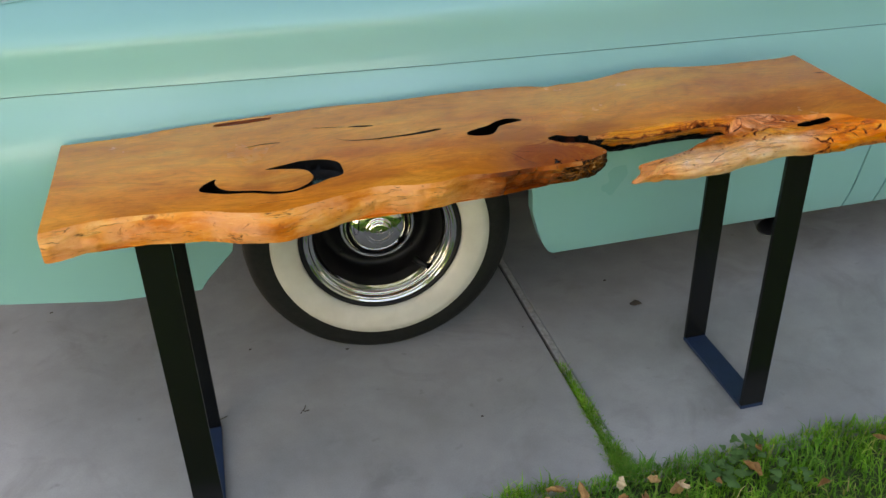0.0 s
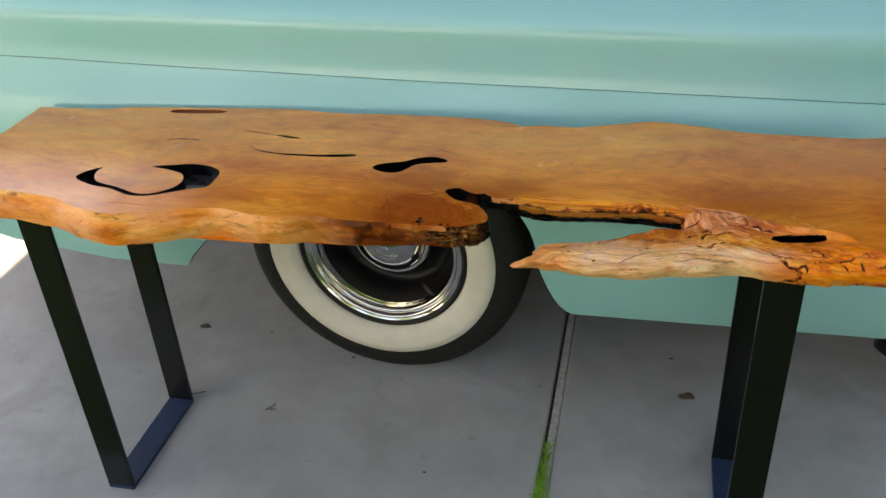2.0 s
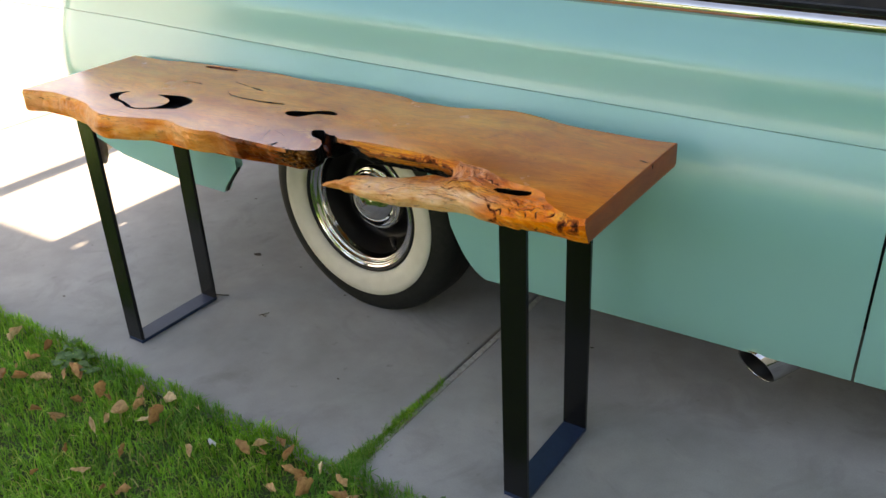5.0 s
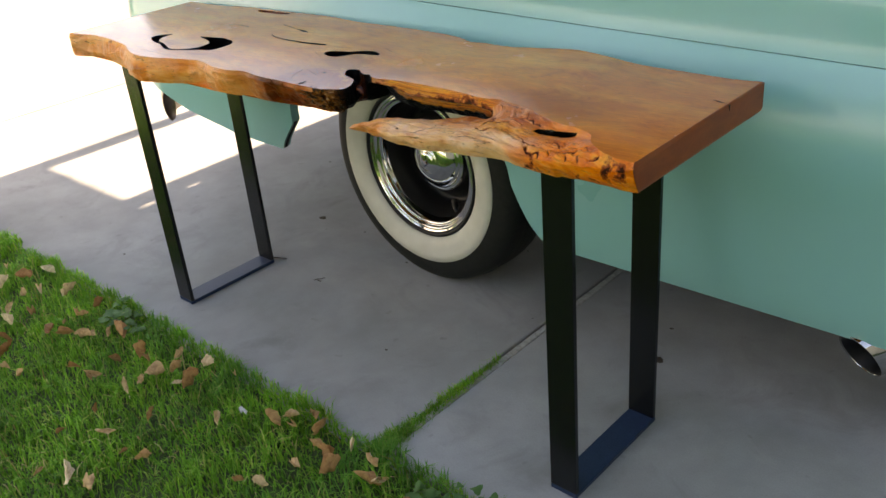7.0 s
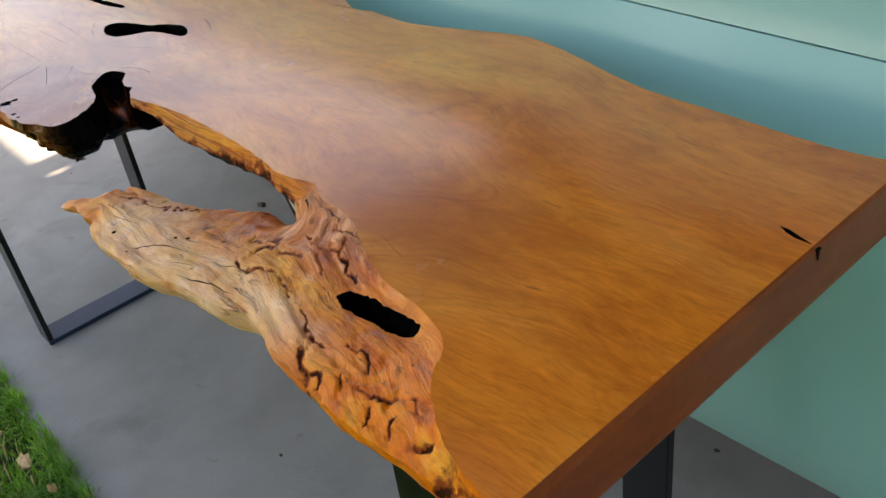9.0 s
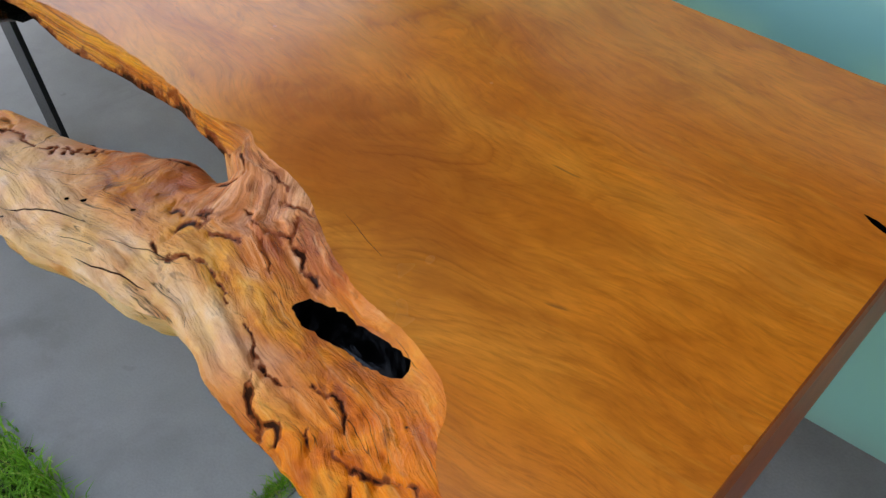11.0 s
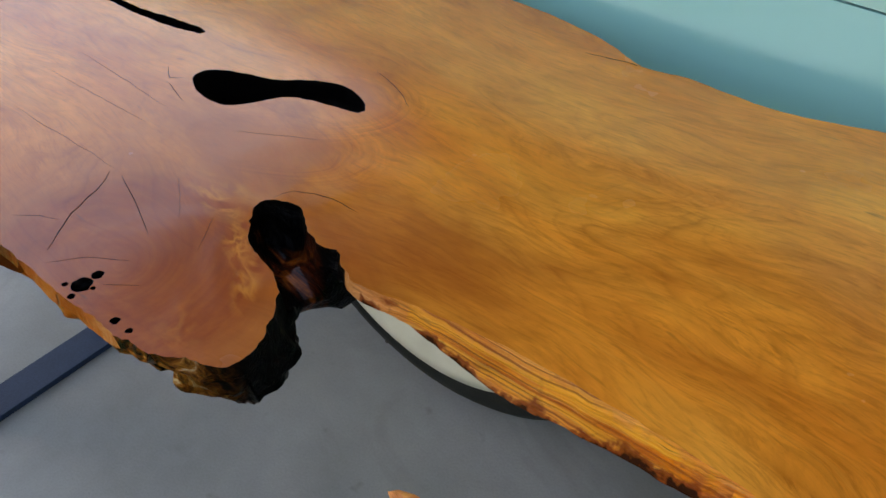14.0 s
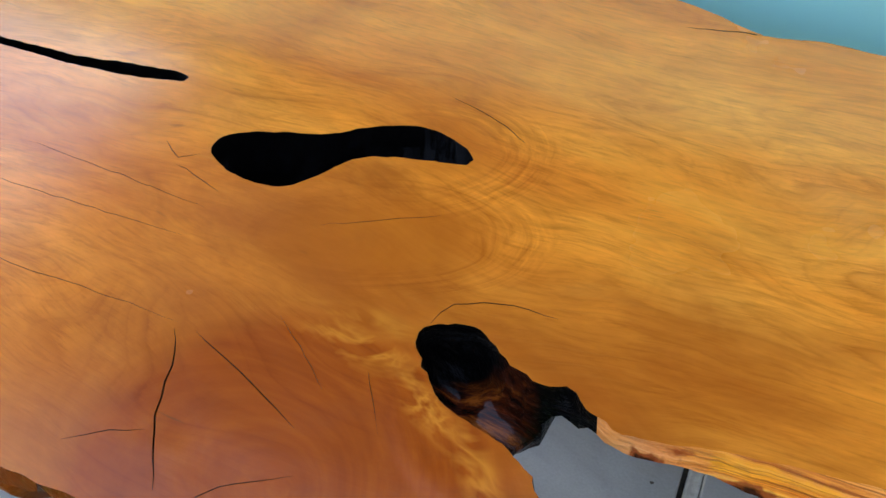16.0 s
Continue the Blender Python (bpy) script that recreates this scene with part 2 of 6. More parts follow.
    # small dark flecks
    fl = n.noise(n.scaled(p, (24, 150, 1)), 1.0, 2, 0.5)
    col = n.mix(n.grey(fl, 0.73, 0.79, 0, 0.6), col, (0.14, 0.05, 0.014))
    n.color(col)
    n.rough(n.grey(n.noise(c, 9, 4), 0.3, 0.7, 0.20, 0.28))
    n.bump(fine, 0.06, 0.001)
    n.bump(bands, 0.04, 0.002)
    # hand-sanded hollows and swells, strongest round the burnt notch
    d = n.vmath("LENGTH", n.vmath("MULTIPLY", n.vmath("SUBTRACT", c, (0.745, 0.02, 0.765)), (1.0, 0.8, 0)))
    swell = n.math("MULTIPLY", n.noise(n.scaled(c, (21, 19, 1)), 1.0, 1.5, 0.4, 0.6), n.grey(d, 0.03, 0.13, 1.0, 0.10))
    n.bump(swell, 1.0, 0.0020)
    # the board is slightly crowned: its front half leans away
    axis = n.node("ShaderNodeSeparateXYZ")
    n.link(c, axis.inputs[0])
    lean = n.math("MAXIMUM", n.math("SUBTRACT", 0.24, axis.outputs["Y"]), 0.0)
    n.bump(n.math("MULTIPLY", n.math("MULTIPLY", lean, lean), -0.18), 1.0, 1.0)
    return m


def end_wood():
    """The sawn end: darker, finely banded end grain."""
    m = mat("sawn_end_wood", 0.42, coat=0.05, coat_rough=0.2, spec=0.3)
    n = Net(m)
    c = n.coords()
    a = n.noise(n.scaled(c, (1, 14, 40)), 1.0, 4, 0.6, 0.8)
    b = n.noise(n.scaled(c, (1, 260, 260)), 1.0, 3, 0.6)
    col = n.ramp(a, ((0.3, (0.22, 0.038, 0.004)), (0.7, (0.33, 0.066, 0.006))))
    n.color(n.mix(0.5, col, n.ramp(b, ((0.3, (0.75, 0.7, 0.65)), (0.65, (1.08, 1.08, 1.06)))), "MULTIPLY"))
    n.bump(b, 0.12, 0.001)
    return m


def live_wood():
    """The natural surface under the bark: cream, salmon, amber and rust streaks along the fibres."""
    m = mat("natural_edge_wood", 0.40, coat=0.08, coat_rough=0.15, spec=0.25)
    n = Net(m)
    c = n.coords()
    x = n.node("ShaderNodeSeparateXYZ")
    n.link(c, x.inputs[0])

    def stored(name):
        a = n.node("ShaderNodeAttribute")
        a.attribute_name = name
        return a

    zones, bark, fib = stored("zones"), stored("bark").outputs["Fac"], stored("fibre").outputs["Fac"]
    rgb = n.node("ShaderNodeSeparateColor")
    n.link(zones.outputs["Color"], rgb.inputs[0])
    v = n.node("ShaderNodeCombineXYZ")
    n.put(v.inputs["X"], x.outputs["X"])
    n.put(v.inputs["Y"], n.math("MULTIPLY", fib, 0.6))
    n.put(v.inputs["Z"], n.math("MULTIPLY", x.outputs["Y"], 0.25))
    w = n.node("ShaderNodeTexNoise")
    n.link(n.scaled(c, (14, 26, 26)), w.inputs["Vector"])
    w.inputs["Scale"].default_value, w.inputs["Detail"].default_value = 1.0, 4.0
    p = n.vmath("ADD", v.outputs["Vector"], n.vmath("MULTIPLY", n.vmath("SUBTRACT", w.outputs["Color"], (0.5, 0.5, 0.5)), (0.02, 0.016, 0.0)))
    a = n.noise(n.scaled(p, (7, 48, 20)), 1.0, 5, 0.62)
    b = n.noise(n.scaled(p, (22, 300, 60)), 1.0, 5, 0.7)
    zone = n.noise(c, 13, 4, 0.55)
    spot = n.noise(n.scaled(c, (40, 60, 60)), 1.0, 4, 0.6, 0.6)
    flow = n.noise(n.scaled(p, (20, 52, 30)), 1.0, 5, 0.62, 1.4)
    amber = n.ramp(a, ((0.30, (0.44, 0.095, 0.010)), (0.42, (0.70, 0.18, 0.018)), (0.54, (0.85, 0.30, 0.045)), (0.70, (0.92, 0.50, 0.17))))
    half = n.math("ADD", n.math("MULTIPLY", a, 0.55), n.math("MULTIPLY", spot, 0.45))
    pale = n.ramp(half, ((0.34, (0.42, 0.12, 0.025)), (0.41, (0.65, 0.27, 0.09)), (0.48, (0.78, 0.40, 0.185)), (0.56, (0.86, 0.53, 0.30)), (0.66, (0.92, 0.68, 0.46))))
    brown = n.ramp(half, ((0.36, (0.26, 0.042, 0.004)), (0.45, (0.62, 0.165, 0.012)), (0.54, (0.80, 0.28, 0.026)), (0.66, (0.88, 0.42, 0.09))))
    salmon = n.ramp(flow, ((0.30, (0.13, 0.018, 0.003)), (0.40, (0.42, 0.065, 0.008)), (0.50, (0.68, 0.175, 0.035)), (0.58, (0.82, 0.32, 0.135)), (0.70, (0.91, 0.49, 0.29))))
    orange = n.ramp(half, ((0.36, (0.34, 0.052, 0.002)), (0.43, (0.68, 0.125, 0.004)), (0.52, (0.86, 0.21, 0.008)), (0.64, (0.93, 0.36, 0.04))))
    rust = n.ramp(a, ((0.30, (0.03, 0.006, 0.002)), (0.45, (0.15, 0.026, 0.004)), (0.58, (0.32, 0.062, 0.007)), (0.76, (0.52, 0.15, 0.02))))
    col = n.mix(n.grey(zone, 0.40, 0.58, 0.0, 0.6), amber, (0.80, 0.36, 0.16))
    # the pale wood turns rosy-grey in patches and butter-yellow towards its rim
    pale = n.mix(n.grey(zone, 0.52, 0.62, 0.0, 0.55), pale, (0.72, 0.37, 0.22))
    pale = n.mix(n.grey(n.noise(c, 21, 3, 0.6, 0.5), 0.56, 0.66, 0.0, 0.5), pale, (0.66, 0.41, 0.29))
    pale = n.mix(n.math("MULTIPLY", n.grey(fib, 0.03, 0.06, 0, 0.6), n.grey(n.noise(c, 33, 4, 0.6), 0.44, 0.56)), pale, (0.84, 0.46, 0.15))
    col = n.mix(rgb.outputs[0], col, pale)
    salmon = n.mix(n.grey(x.outputs["Y"], 0.010, 0.034, 0.0, 0.55), salmon, n.ramp(a, ((0.36, (0.50, 0.13, 0.035)), (0.5, (0.80, 0.34, 0.14)), (0.64, (0.90, 0.52, 0.30)))))
    col = n.mix(rgb.outputs[2], col, salmon)
    col = n.mix(rgb.outputs[1], col, brown)
    col = n.mix(zones.outputs["Alpha"], col, orange)
    # honey-yellow streaks along the slot
    honey = n.math("MULTIPLY", n.math("MULTIPLY", n.grey(x.outputs["X"], 1.08, 1.17, 1.0, 0.0), n.grey(zones.outputs["Alpha"], 0.5, 0.8)), n.grey(a, 0.38, 0.50, 0.1, 0.75))
    col = n.mix(honey, col, (0.93, 0.37, 0.026))
    # long rust and gold threads in it
    thin = n.noise(n.scaled(p, (7, 230, 30)), 1.0, 4, 0.65, 0.3)
    slot = n.math("MULTIPLY", n.grey(x.outputs["X"], 1.10, 1.19, 1.0, 0.0), n.grey(zones.outputs["Alpha"], 0.3, 0.6))
    col = n.mix(n.math("MULTIPLY", slot, n.grey(thin, 0.46, 0.38, 0.0, 0.75)), col, (0.26, 0.045, 0.004))
    col = n.mix(n.math("MULTIPLY", slot, n.grey(thin, 0.55, 0.64, 0.0, 0.55)), col, (0.95, 0.52, 0.10))
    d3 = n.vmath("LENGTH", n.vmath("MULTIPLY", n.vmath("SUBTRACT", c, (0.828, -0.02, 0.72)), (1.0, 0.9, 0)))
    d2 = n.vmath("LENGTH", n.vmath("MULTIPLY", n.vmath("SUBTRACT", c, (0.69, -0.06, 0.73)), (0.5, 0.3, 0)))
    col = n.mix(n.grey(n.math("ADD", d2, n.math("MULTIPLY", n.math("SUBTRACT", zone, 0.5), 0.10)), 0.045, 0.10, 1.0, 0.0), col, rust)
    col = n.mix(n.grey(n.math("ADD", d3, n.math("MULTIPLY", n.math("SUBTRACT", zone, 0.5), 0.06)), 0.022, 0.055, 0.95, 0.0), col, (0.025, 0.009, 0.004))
    lines = n.math("MULTIPLY", n.grey(b, 0.42, 0.31, 0, 0.55), n.math("MINIMUM", n.math("ADD", 0.32, n.math("MULTIPLY", rgb.outputs[2], 0.4)), 0.7))
    col = n.mix(lines, col, (0.22, 0.060, 0.012))
    col = n.mix(n.grey(b, 0.56, 0.70, 0, 0.25), col, (0.90, 0.58, 0.28))
    thread = n.math("ABSOLUTE", n.math("SUBTRACT", n.noise(n.scaled(p, (6.5, 82, 24)), 1.0, 3, 0.55), 0.5))
    split = n.math("MULTIPLY", n.grey(thread, 0.0, 0.010, 1.0, 0.0), n.grey(n.noise(n.scaled(c, (17, 26, 26)), 1.0, 3, 0.6), 0.50, 0.58))
    col = n.mix(n.math("MULTIPLY", split, 0.9), col, (0.055, 0.018, 0.006))
    gash = n.noise(n.scaled(c, (16, 110, 110)), 1.0, 3, 0.6, 0.8)
    col = n.mix(n.grey(gash, 0.67, 0.74, 0, 0.8), col, (0.13, 0.028, 0.006))
    worm = n.noise(n.scaled(c, (80, 100, 100)), 1.0, 1, 0.5)
    col = n.mix(n.grey(worm, 0.82, 0.84, 0, 0.9), col, (0.03, 0.012, 0.006))
    # dark red-brown resinous patches between the salmon ridges
    resin = n.noise(n.scaled(p, (24, 70, 40)), 1.0, 4, 0.6, 1.2)
    inner = n.math("ADD", rgb.outputs[2], n.math("MULTIPLY", rgb.outputs[1], 0.7))
    resin = n.math("MULTIPLY", n.grey(resin, 0.50, 0.57), n.math("MINIMUM", n.math("ADD", inner, n.math("MULTIPLY", zones.outputs["Alpha"], 0.45)), 1.0))
    col = n.mix(n.math("MULTIPLY", resin, 0.5), col, (0.36, 0.060, 0.006))
    # bark left in the creases, rust-brown at its margin; also the painted corner shade
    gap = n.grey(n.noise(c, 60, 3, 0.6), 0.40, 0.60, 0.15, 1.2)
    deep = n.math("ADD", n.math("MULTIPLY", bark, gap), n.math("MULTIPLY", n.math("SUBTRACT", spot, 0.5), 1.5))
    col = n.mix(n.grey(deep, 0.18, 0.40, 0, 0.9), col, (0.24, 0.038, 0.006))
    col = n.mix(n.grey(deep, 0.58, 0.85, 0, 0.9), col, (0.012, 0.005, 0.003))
    n.color(col)
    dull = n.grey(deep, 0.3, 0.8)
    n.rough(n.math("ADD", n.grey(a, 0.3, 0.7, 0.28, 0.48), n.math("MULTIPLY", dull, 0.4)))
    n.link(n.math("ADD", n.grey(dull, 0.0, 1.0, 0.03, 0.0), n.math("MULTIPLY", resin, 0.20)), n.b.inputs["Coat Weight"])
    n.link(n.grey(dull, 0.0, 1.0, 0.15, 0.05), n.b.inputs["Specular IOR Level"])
    n.bump(spot, 0.5, 0.004)
    n.bump(flow, 0.6, 0.006)
    n.bump(b, 0.4, 0.003)
    n.bump(a, 0.55, 0.006)
    n.bump(n.grey(split, 0.0, 1.0, 1.0, 0.0), 0.6, 0.002)
    return m


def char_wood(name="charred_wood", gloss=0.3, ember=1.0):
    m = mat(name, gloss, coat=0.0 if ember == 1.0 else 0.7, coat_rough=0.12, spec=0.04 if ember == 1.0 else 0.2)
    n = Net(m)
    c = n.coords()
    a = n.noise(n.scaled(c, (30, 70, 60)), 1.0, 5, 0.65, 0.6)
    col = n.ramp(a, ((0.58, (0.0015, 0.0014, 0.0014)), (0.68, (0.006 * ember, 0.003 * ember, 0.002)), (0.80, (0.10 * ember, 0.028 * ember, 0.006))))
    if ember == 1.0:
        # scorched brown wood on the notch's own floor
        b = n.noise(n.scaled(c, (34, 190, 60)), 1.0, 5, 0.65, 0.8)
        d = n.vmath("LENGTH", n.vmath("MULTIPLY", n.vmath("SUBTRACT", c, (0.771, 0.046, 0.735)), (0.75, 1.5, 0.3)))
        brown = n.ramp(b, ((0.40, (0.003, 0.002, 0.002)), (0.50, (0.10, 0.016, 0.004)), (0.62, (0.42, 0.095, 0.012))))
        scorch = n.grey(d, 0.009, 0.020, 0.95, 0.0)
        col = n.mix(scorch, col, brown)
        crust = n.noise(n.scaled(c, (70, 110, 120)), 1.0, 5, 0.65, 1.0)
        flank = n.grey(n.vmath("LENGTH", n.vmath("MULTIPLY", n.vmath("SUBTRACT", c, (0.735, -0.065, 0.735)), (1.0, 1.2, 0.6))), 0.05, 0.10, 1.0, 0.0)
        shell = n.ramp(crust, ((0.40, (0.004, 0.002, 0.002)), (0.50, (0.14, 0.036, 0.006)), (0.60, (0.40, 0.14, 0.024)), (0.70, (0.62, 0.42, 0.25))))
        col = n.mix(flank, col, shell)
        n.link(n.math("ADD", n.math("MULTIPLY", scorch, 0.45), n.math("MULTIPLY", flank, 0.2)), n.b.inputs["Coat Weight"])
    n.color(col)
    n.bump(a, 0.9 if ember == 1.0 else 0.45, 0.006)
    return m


def concrete():
    m = mat("broom_concrete", 0.82, spec=0.3)
    n = Net(m)
    c = n.coords(source="Object")
    big = n.noise(c, 1.6, 5, 0.6, 0.3)
    mid = n.noise(c, 9, 5, 0.6)
    fine = n.noise(c, 260, 3, 0.6)
    col = n.ramp(big, ((0.3, (0.232, 0.238, 0.230)), (0.52, (0.307, 0.314, 0.305)), (0.72, (0.381, 0.387, 0.376))))
    col = n.mix(0.6, col, n.ramp(mid, ((0.3, (0.84, 0.83, 0.82)), (0.6, (1.03, 1.03, 1.03)))), "MULTIPLY")
    col = n.mix(0.5, col, n.ramp(fine, ((0.3, (0.86, 0.86, 0.86)), (0.6, (1.04, 1.04, 1.04)))), "MULTIPLY")
    smudge = n.noise(c, 4.5, 5, 0.65, 0.8)
    col = n.mix(n.grey(smudge, 0.55, 0.72, 0, 0.45), col, (0.17, 0.165, 0.155))
    col = n.mix(n.grey(smudge, 0.36, 0.26, 0, 0.3), col, (0.42, 0.41, 0.385))
    spot = n.noise(c, 23, 2, 0.5)
    col = n.mix(n.grey(spot, 0.7, 0.78, 0, 0.4), col, (0.15, 0.14, 0.13))
    n.color(col)
    n.bump(fine, 0.25, 0.002)
    n.bump(mid, 0.15, 0.004)
    return m


def paint(name, base, rough=0.28, coat=0.9):
    m = mat(name, rough, color=base, coat=coat, coat_rough=0.15)
    n = Net(m)
    c = n.coords()
    a = n.noise(c, 2.5, 4, 0.55)
    lo, hi = [v * 0.98 for v in base], [min(v * 1.02, 1) for v in base]
    n.color(n.ramp(a, ((0.3, lo), (0.7, hi))))
    n.rough(n.grey(a, 0.3, 0.7, rough * 0.97, rough * 1.03))
    return m


def speckled(name, lo, hi, scale, rough, bump=0.3, dist=0.002, coat=0.0, metal=0.0, spec=0.5):
    m = mat(name, rough, metal=metal, coat=coat, spec=spec)
    n = Net(m)
    c = n.coords()
    a = n.noise(c, scale, 5, 0.6)
    big = n.noise(c, scale * 0.12, 3, 0.5)
    col = n.ramp(a, ((0.3, lo), (0.7, hi)))
    n.color(n.mix(0.5, col, n.ramp(big, ((0.3, (0.82, 0.82, 0.82)), (0.7, (1.1, 1.1, 1.1)))), "MULTIPLY"))
    n.bump(a, bump, dist)
    return m


def leafy(name, stops, rough=0.6, thin=0.25, single=False, tint=None):
    m = mat(name, rough, spec=0.3)
    n = Net(m)
    g = n.node("ShaderNodeObjectInfo" if single else "ShaderNodeNewGeometry")
    col = n.ramp(g.outputs["Random"] if single else g.outputs["Random Per Island"], stops)
    c = n.coords()
    col = n.mix(0.6, col, n.ramp(n.noise(c, 5, 3), ((0.3, (0.7, 0.72, 0.65)), (0.7, (1.15, 1.12, 1.05)))), "MULTIPLY")
    if single:
        col = n.mix(0.8, col, n.ramp(n.noise(n.coords(), 55, 4, 0.6, 0.8), ((0.32, (0.55, 0.45, 0.40)), (0.5, (0.95, 0.94, 0.92)), (0.68, (1.25, 1.25, 1.2)))), "MULTIPLY")
    if tint:
        col = n.mix(n.grey(n.noise(n.coords(), 3.2, 4, 0.6), 0.5, 0.68, 0, 0.5), col, tint)
        col = n.mix(0.8, col, n.ramp(n.noise(n.coords(), 11, 3), ((0.35, (0.62, 0.66, 0.6)), (0.6, (1.08, 1.08, 1.05)))), "MULTIPLY")
    n.color(col)
    tr = n.node("ShaderNodeBsdfTranslucent")
    n.link(col, tr.inputs["Color"])
    mx = n.node("ShaderNodeMixShader")
    mx.inputs[0].default_value = thin
    out = m.node_tree.nodes["Material Output"]
    n.link(n.b.outputs[0], mx.inputs[1])
    n.link(tr.outputs[0], mx.inputs[2])
    n.link(mx.outputs[0], out.inputs["Surface"])
    return m


TURQUOISE = (0.178, 0.47, 0.45)
M_TOP, M_END, M_LIVE, M_CHAR, M_RESIN = top_wood(), end_wood(), live_wood(), char_wood(), char_wood("black_resin", 0.14, 0.35)
# crack walls are coloured dark, with the shade inside them in the colour
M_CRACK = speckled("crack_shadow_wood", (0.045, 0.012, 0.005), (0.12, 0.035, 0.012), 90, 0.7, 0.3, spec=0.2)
M_RING = char_wood("umber_resin", 0.2, 2.2)
M_CONCRETE = concrete()
M_STRIP = speckled("worn_mortar", (0.26, 0.255, 0.23), (0.46, 0.45, 0.41), 70, 0.9, 0.6, 0.004)
M_PAINT = paint("turquoise_paint", TURQUOISE)
M_STEEL = speckled("black_powder_coat", (0.004, 0.0045, 0.0045), (0.007, 0.0075, 0.0075), 900, 0.22, 0.06, 0.0004, spec=0.36)
# blue base colour carries the sky's reflection on the black foot bars
M_FOOT = speckled("sky_tinted_powder_coat", (0.011, 0.025, 0.056), (0.020, 0.041, 0.085), 300, 0.36, 0.08, 0.0004, spec=0.2)
M_CHROME = speckled("chrome", (0.52, 0.515, 0.50), (0.62, 0.61, 0.595), 12, 0.07, 0.0, metal=1.0)
M_RUBBER = speckled("tyre_rubber", (0.007, 0.008, 0.007), (0.014, 0.015, 0.013), 60, 0.6, 0.3, spec=0.2)
M_WHITE = speckled("whitewall_rubber", (0.47, 0.455, 0.385), (0.56, 0.545, 0.47), 14, 0.5, 0.1)
M_BLACK = speckled("black_enamel", (0.004, 0.004, 0.005), (0.008, 0.008, 0.009), 40, 0.45, 0.05, spec=0.25)
M_DARK = speckled("underbody", (0.012, 0.012, 0.012), (0.03, 0.028, 0.026), 25, 0.9)
M_BUMPER = speckled("brown_bumper_metal", (0.10, 0.06, 0.04), (0.22, 0.15, 0.11), 30, 0.35, 0.3, metal=0.6)
M_SOIL = speckled("soil", (0.03, 0.024, 0.016), (0.075, 0.058, 0.038), 90, 0.95, 0.8, 0.006)
M_GRASS = leafy("grass_blades", ((0.0, (0.10, 0.31, 0.030)), (0.45, (0.165, 0.47, 0.046)), (0.85, (0.28, 0.60, 0.075)), (1.0, (0.50, 0.50, 0.16))), thin=0.45, tint=(0.045, 0.24, 0.075))
M_STRAW = leafy("straw_blades", ((0.0, (0.30, 0.24, 0.06)), (0.6, (0.48, 0.38, 0.15)), (1.0, (0.55, 0.46, 0.24))), thin=0.3)
M_WEED = leafy("broad_weed_leaves", ((0.0, (0.05, 0.15, 0.035)), (1.0, (0.10, 0.22, 0.07))))
M_TURF = speckled("mossy_turf", (0.03, 0.05, 0.012), (0.07, 0.11, 0.03), 60, 0.95, 0.8, 0.006)
M_DEAD = leafy("dead_leaf", ((0.0, (0.38, 0.18, 0.07)), (0.4, (0.60, 0.35, 0.17)), (0.75, (0.76, 0.53, 0.31)), (1.0, (0.86, 0.70, 0.50))), 0.7, 0.2, True)
M_TREE = leafy("tree_leaves", ((0.0, (0.05, 0.11, 0.015)), (0.5, (0.11, 0.19, 0.025)), (1.0, (0.22, 0.26, 0.04))), 0.5, 0.35)
M_BARK = speckled("bark", (0.07, 0.05, 0.035), (0.16, 0.12, 0.09), 30, 0.9, 0.8, 0.01)
M_FOIL = speckled("crumpled_foil", (0.5, 0.5, 0.5), (0.65, 0.65, 0.65), 60, 0.4, 0.6)
M_STUCCO = speckled("stucco", (0.42, 0.38, 0.32), (0.52, 0.48, 0.41), 80, 0.9, 0.4)
M_BOUNCE = speckled("bounce_white", (0.50, 0.53, 0.54), (0.60, 0.63, 0.64), 60, 0.9, 0.3)
M_ROOF = speckled("painted_roof_boards", (0.05, 0.038, 0.027), (0.085, 0.062, 0.045), 20, 0.8, 0.2)
M_GLASS = mat("dark_glass", 0.03, color=(0.02, 0.025, 0.025), spec=0.6)
M_GAP = mat("shadow_gap_sealant", 0.9, color=(0.02, 0.035, 0.032))


# ---- building helpers ----
def mesh_of(name, verts, faces, material, smooth=False):
    me = bpy.data.meshes.new(name)
    me.from_pydata([tuple(v) for v in verts], [], [tuple(f) for f in faces])
    me.materials.append(material)
    if smooth:
        me.polygons.foreach_set("use_smooth", [True] * len(me.polygons))
    me.update()
    return me


def part_mesh(name, me, parent=None, label=""):
    ob = new(name, me)
    if parent is not None:
        ob.parent = parent
    return tagged(ob, label)


def part(name, bm, material, parent=None, label="", smooth=False):
    me = bpy.data.meshes.new(name)
    bm.to_mesh(me)
    bm.free()
    me.materials.append(material)
    if smooth:
        me.polygons.foreach_set("use_smooth", [True] * len(me.polygons))
    return part_mesh(name, me, parent, label)


def thing(name, m=None, label="", category="", group="", kind=""):
    ob = new(name)
    ob.empty_display_size = 0.1
    if m is not None:
        ob.matrix_world = m
    return tagged(ob, label, category, group, kind)


def box(lo, hi, bevel=0.0, segs=2):
    bm = bmesh.new()
    bmesh.ops.create_cube(bm, size=1.0)
    lo, hi = Vector(lo), Vector(hi)
    for v in bm.verts:
        v.co = Vector([(lo[i] + hi[i]) / 2 + v.co[i] * (hi[i] - lo[i]) for i in range(3)])
    if bevel:
        bmesh.ops.bevel(bm, geom=bm.edges[:], offset=bevel, segments=segs, affect="EDGES", profile=0.6)
    return bm


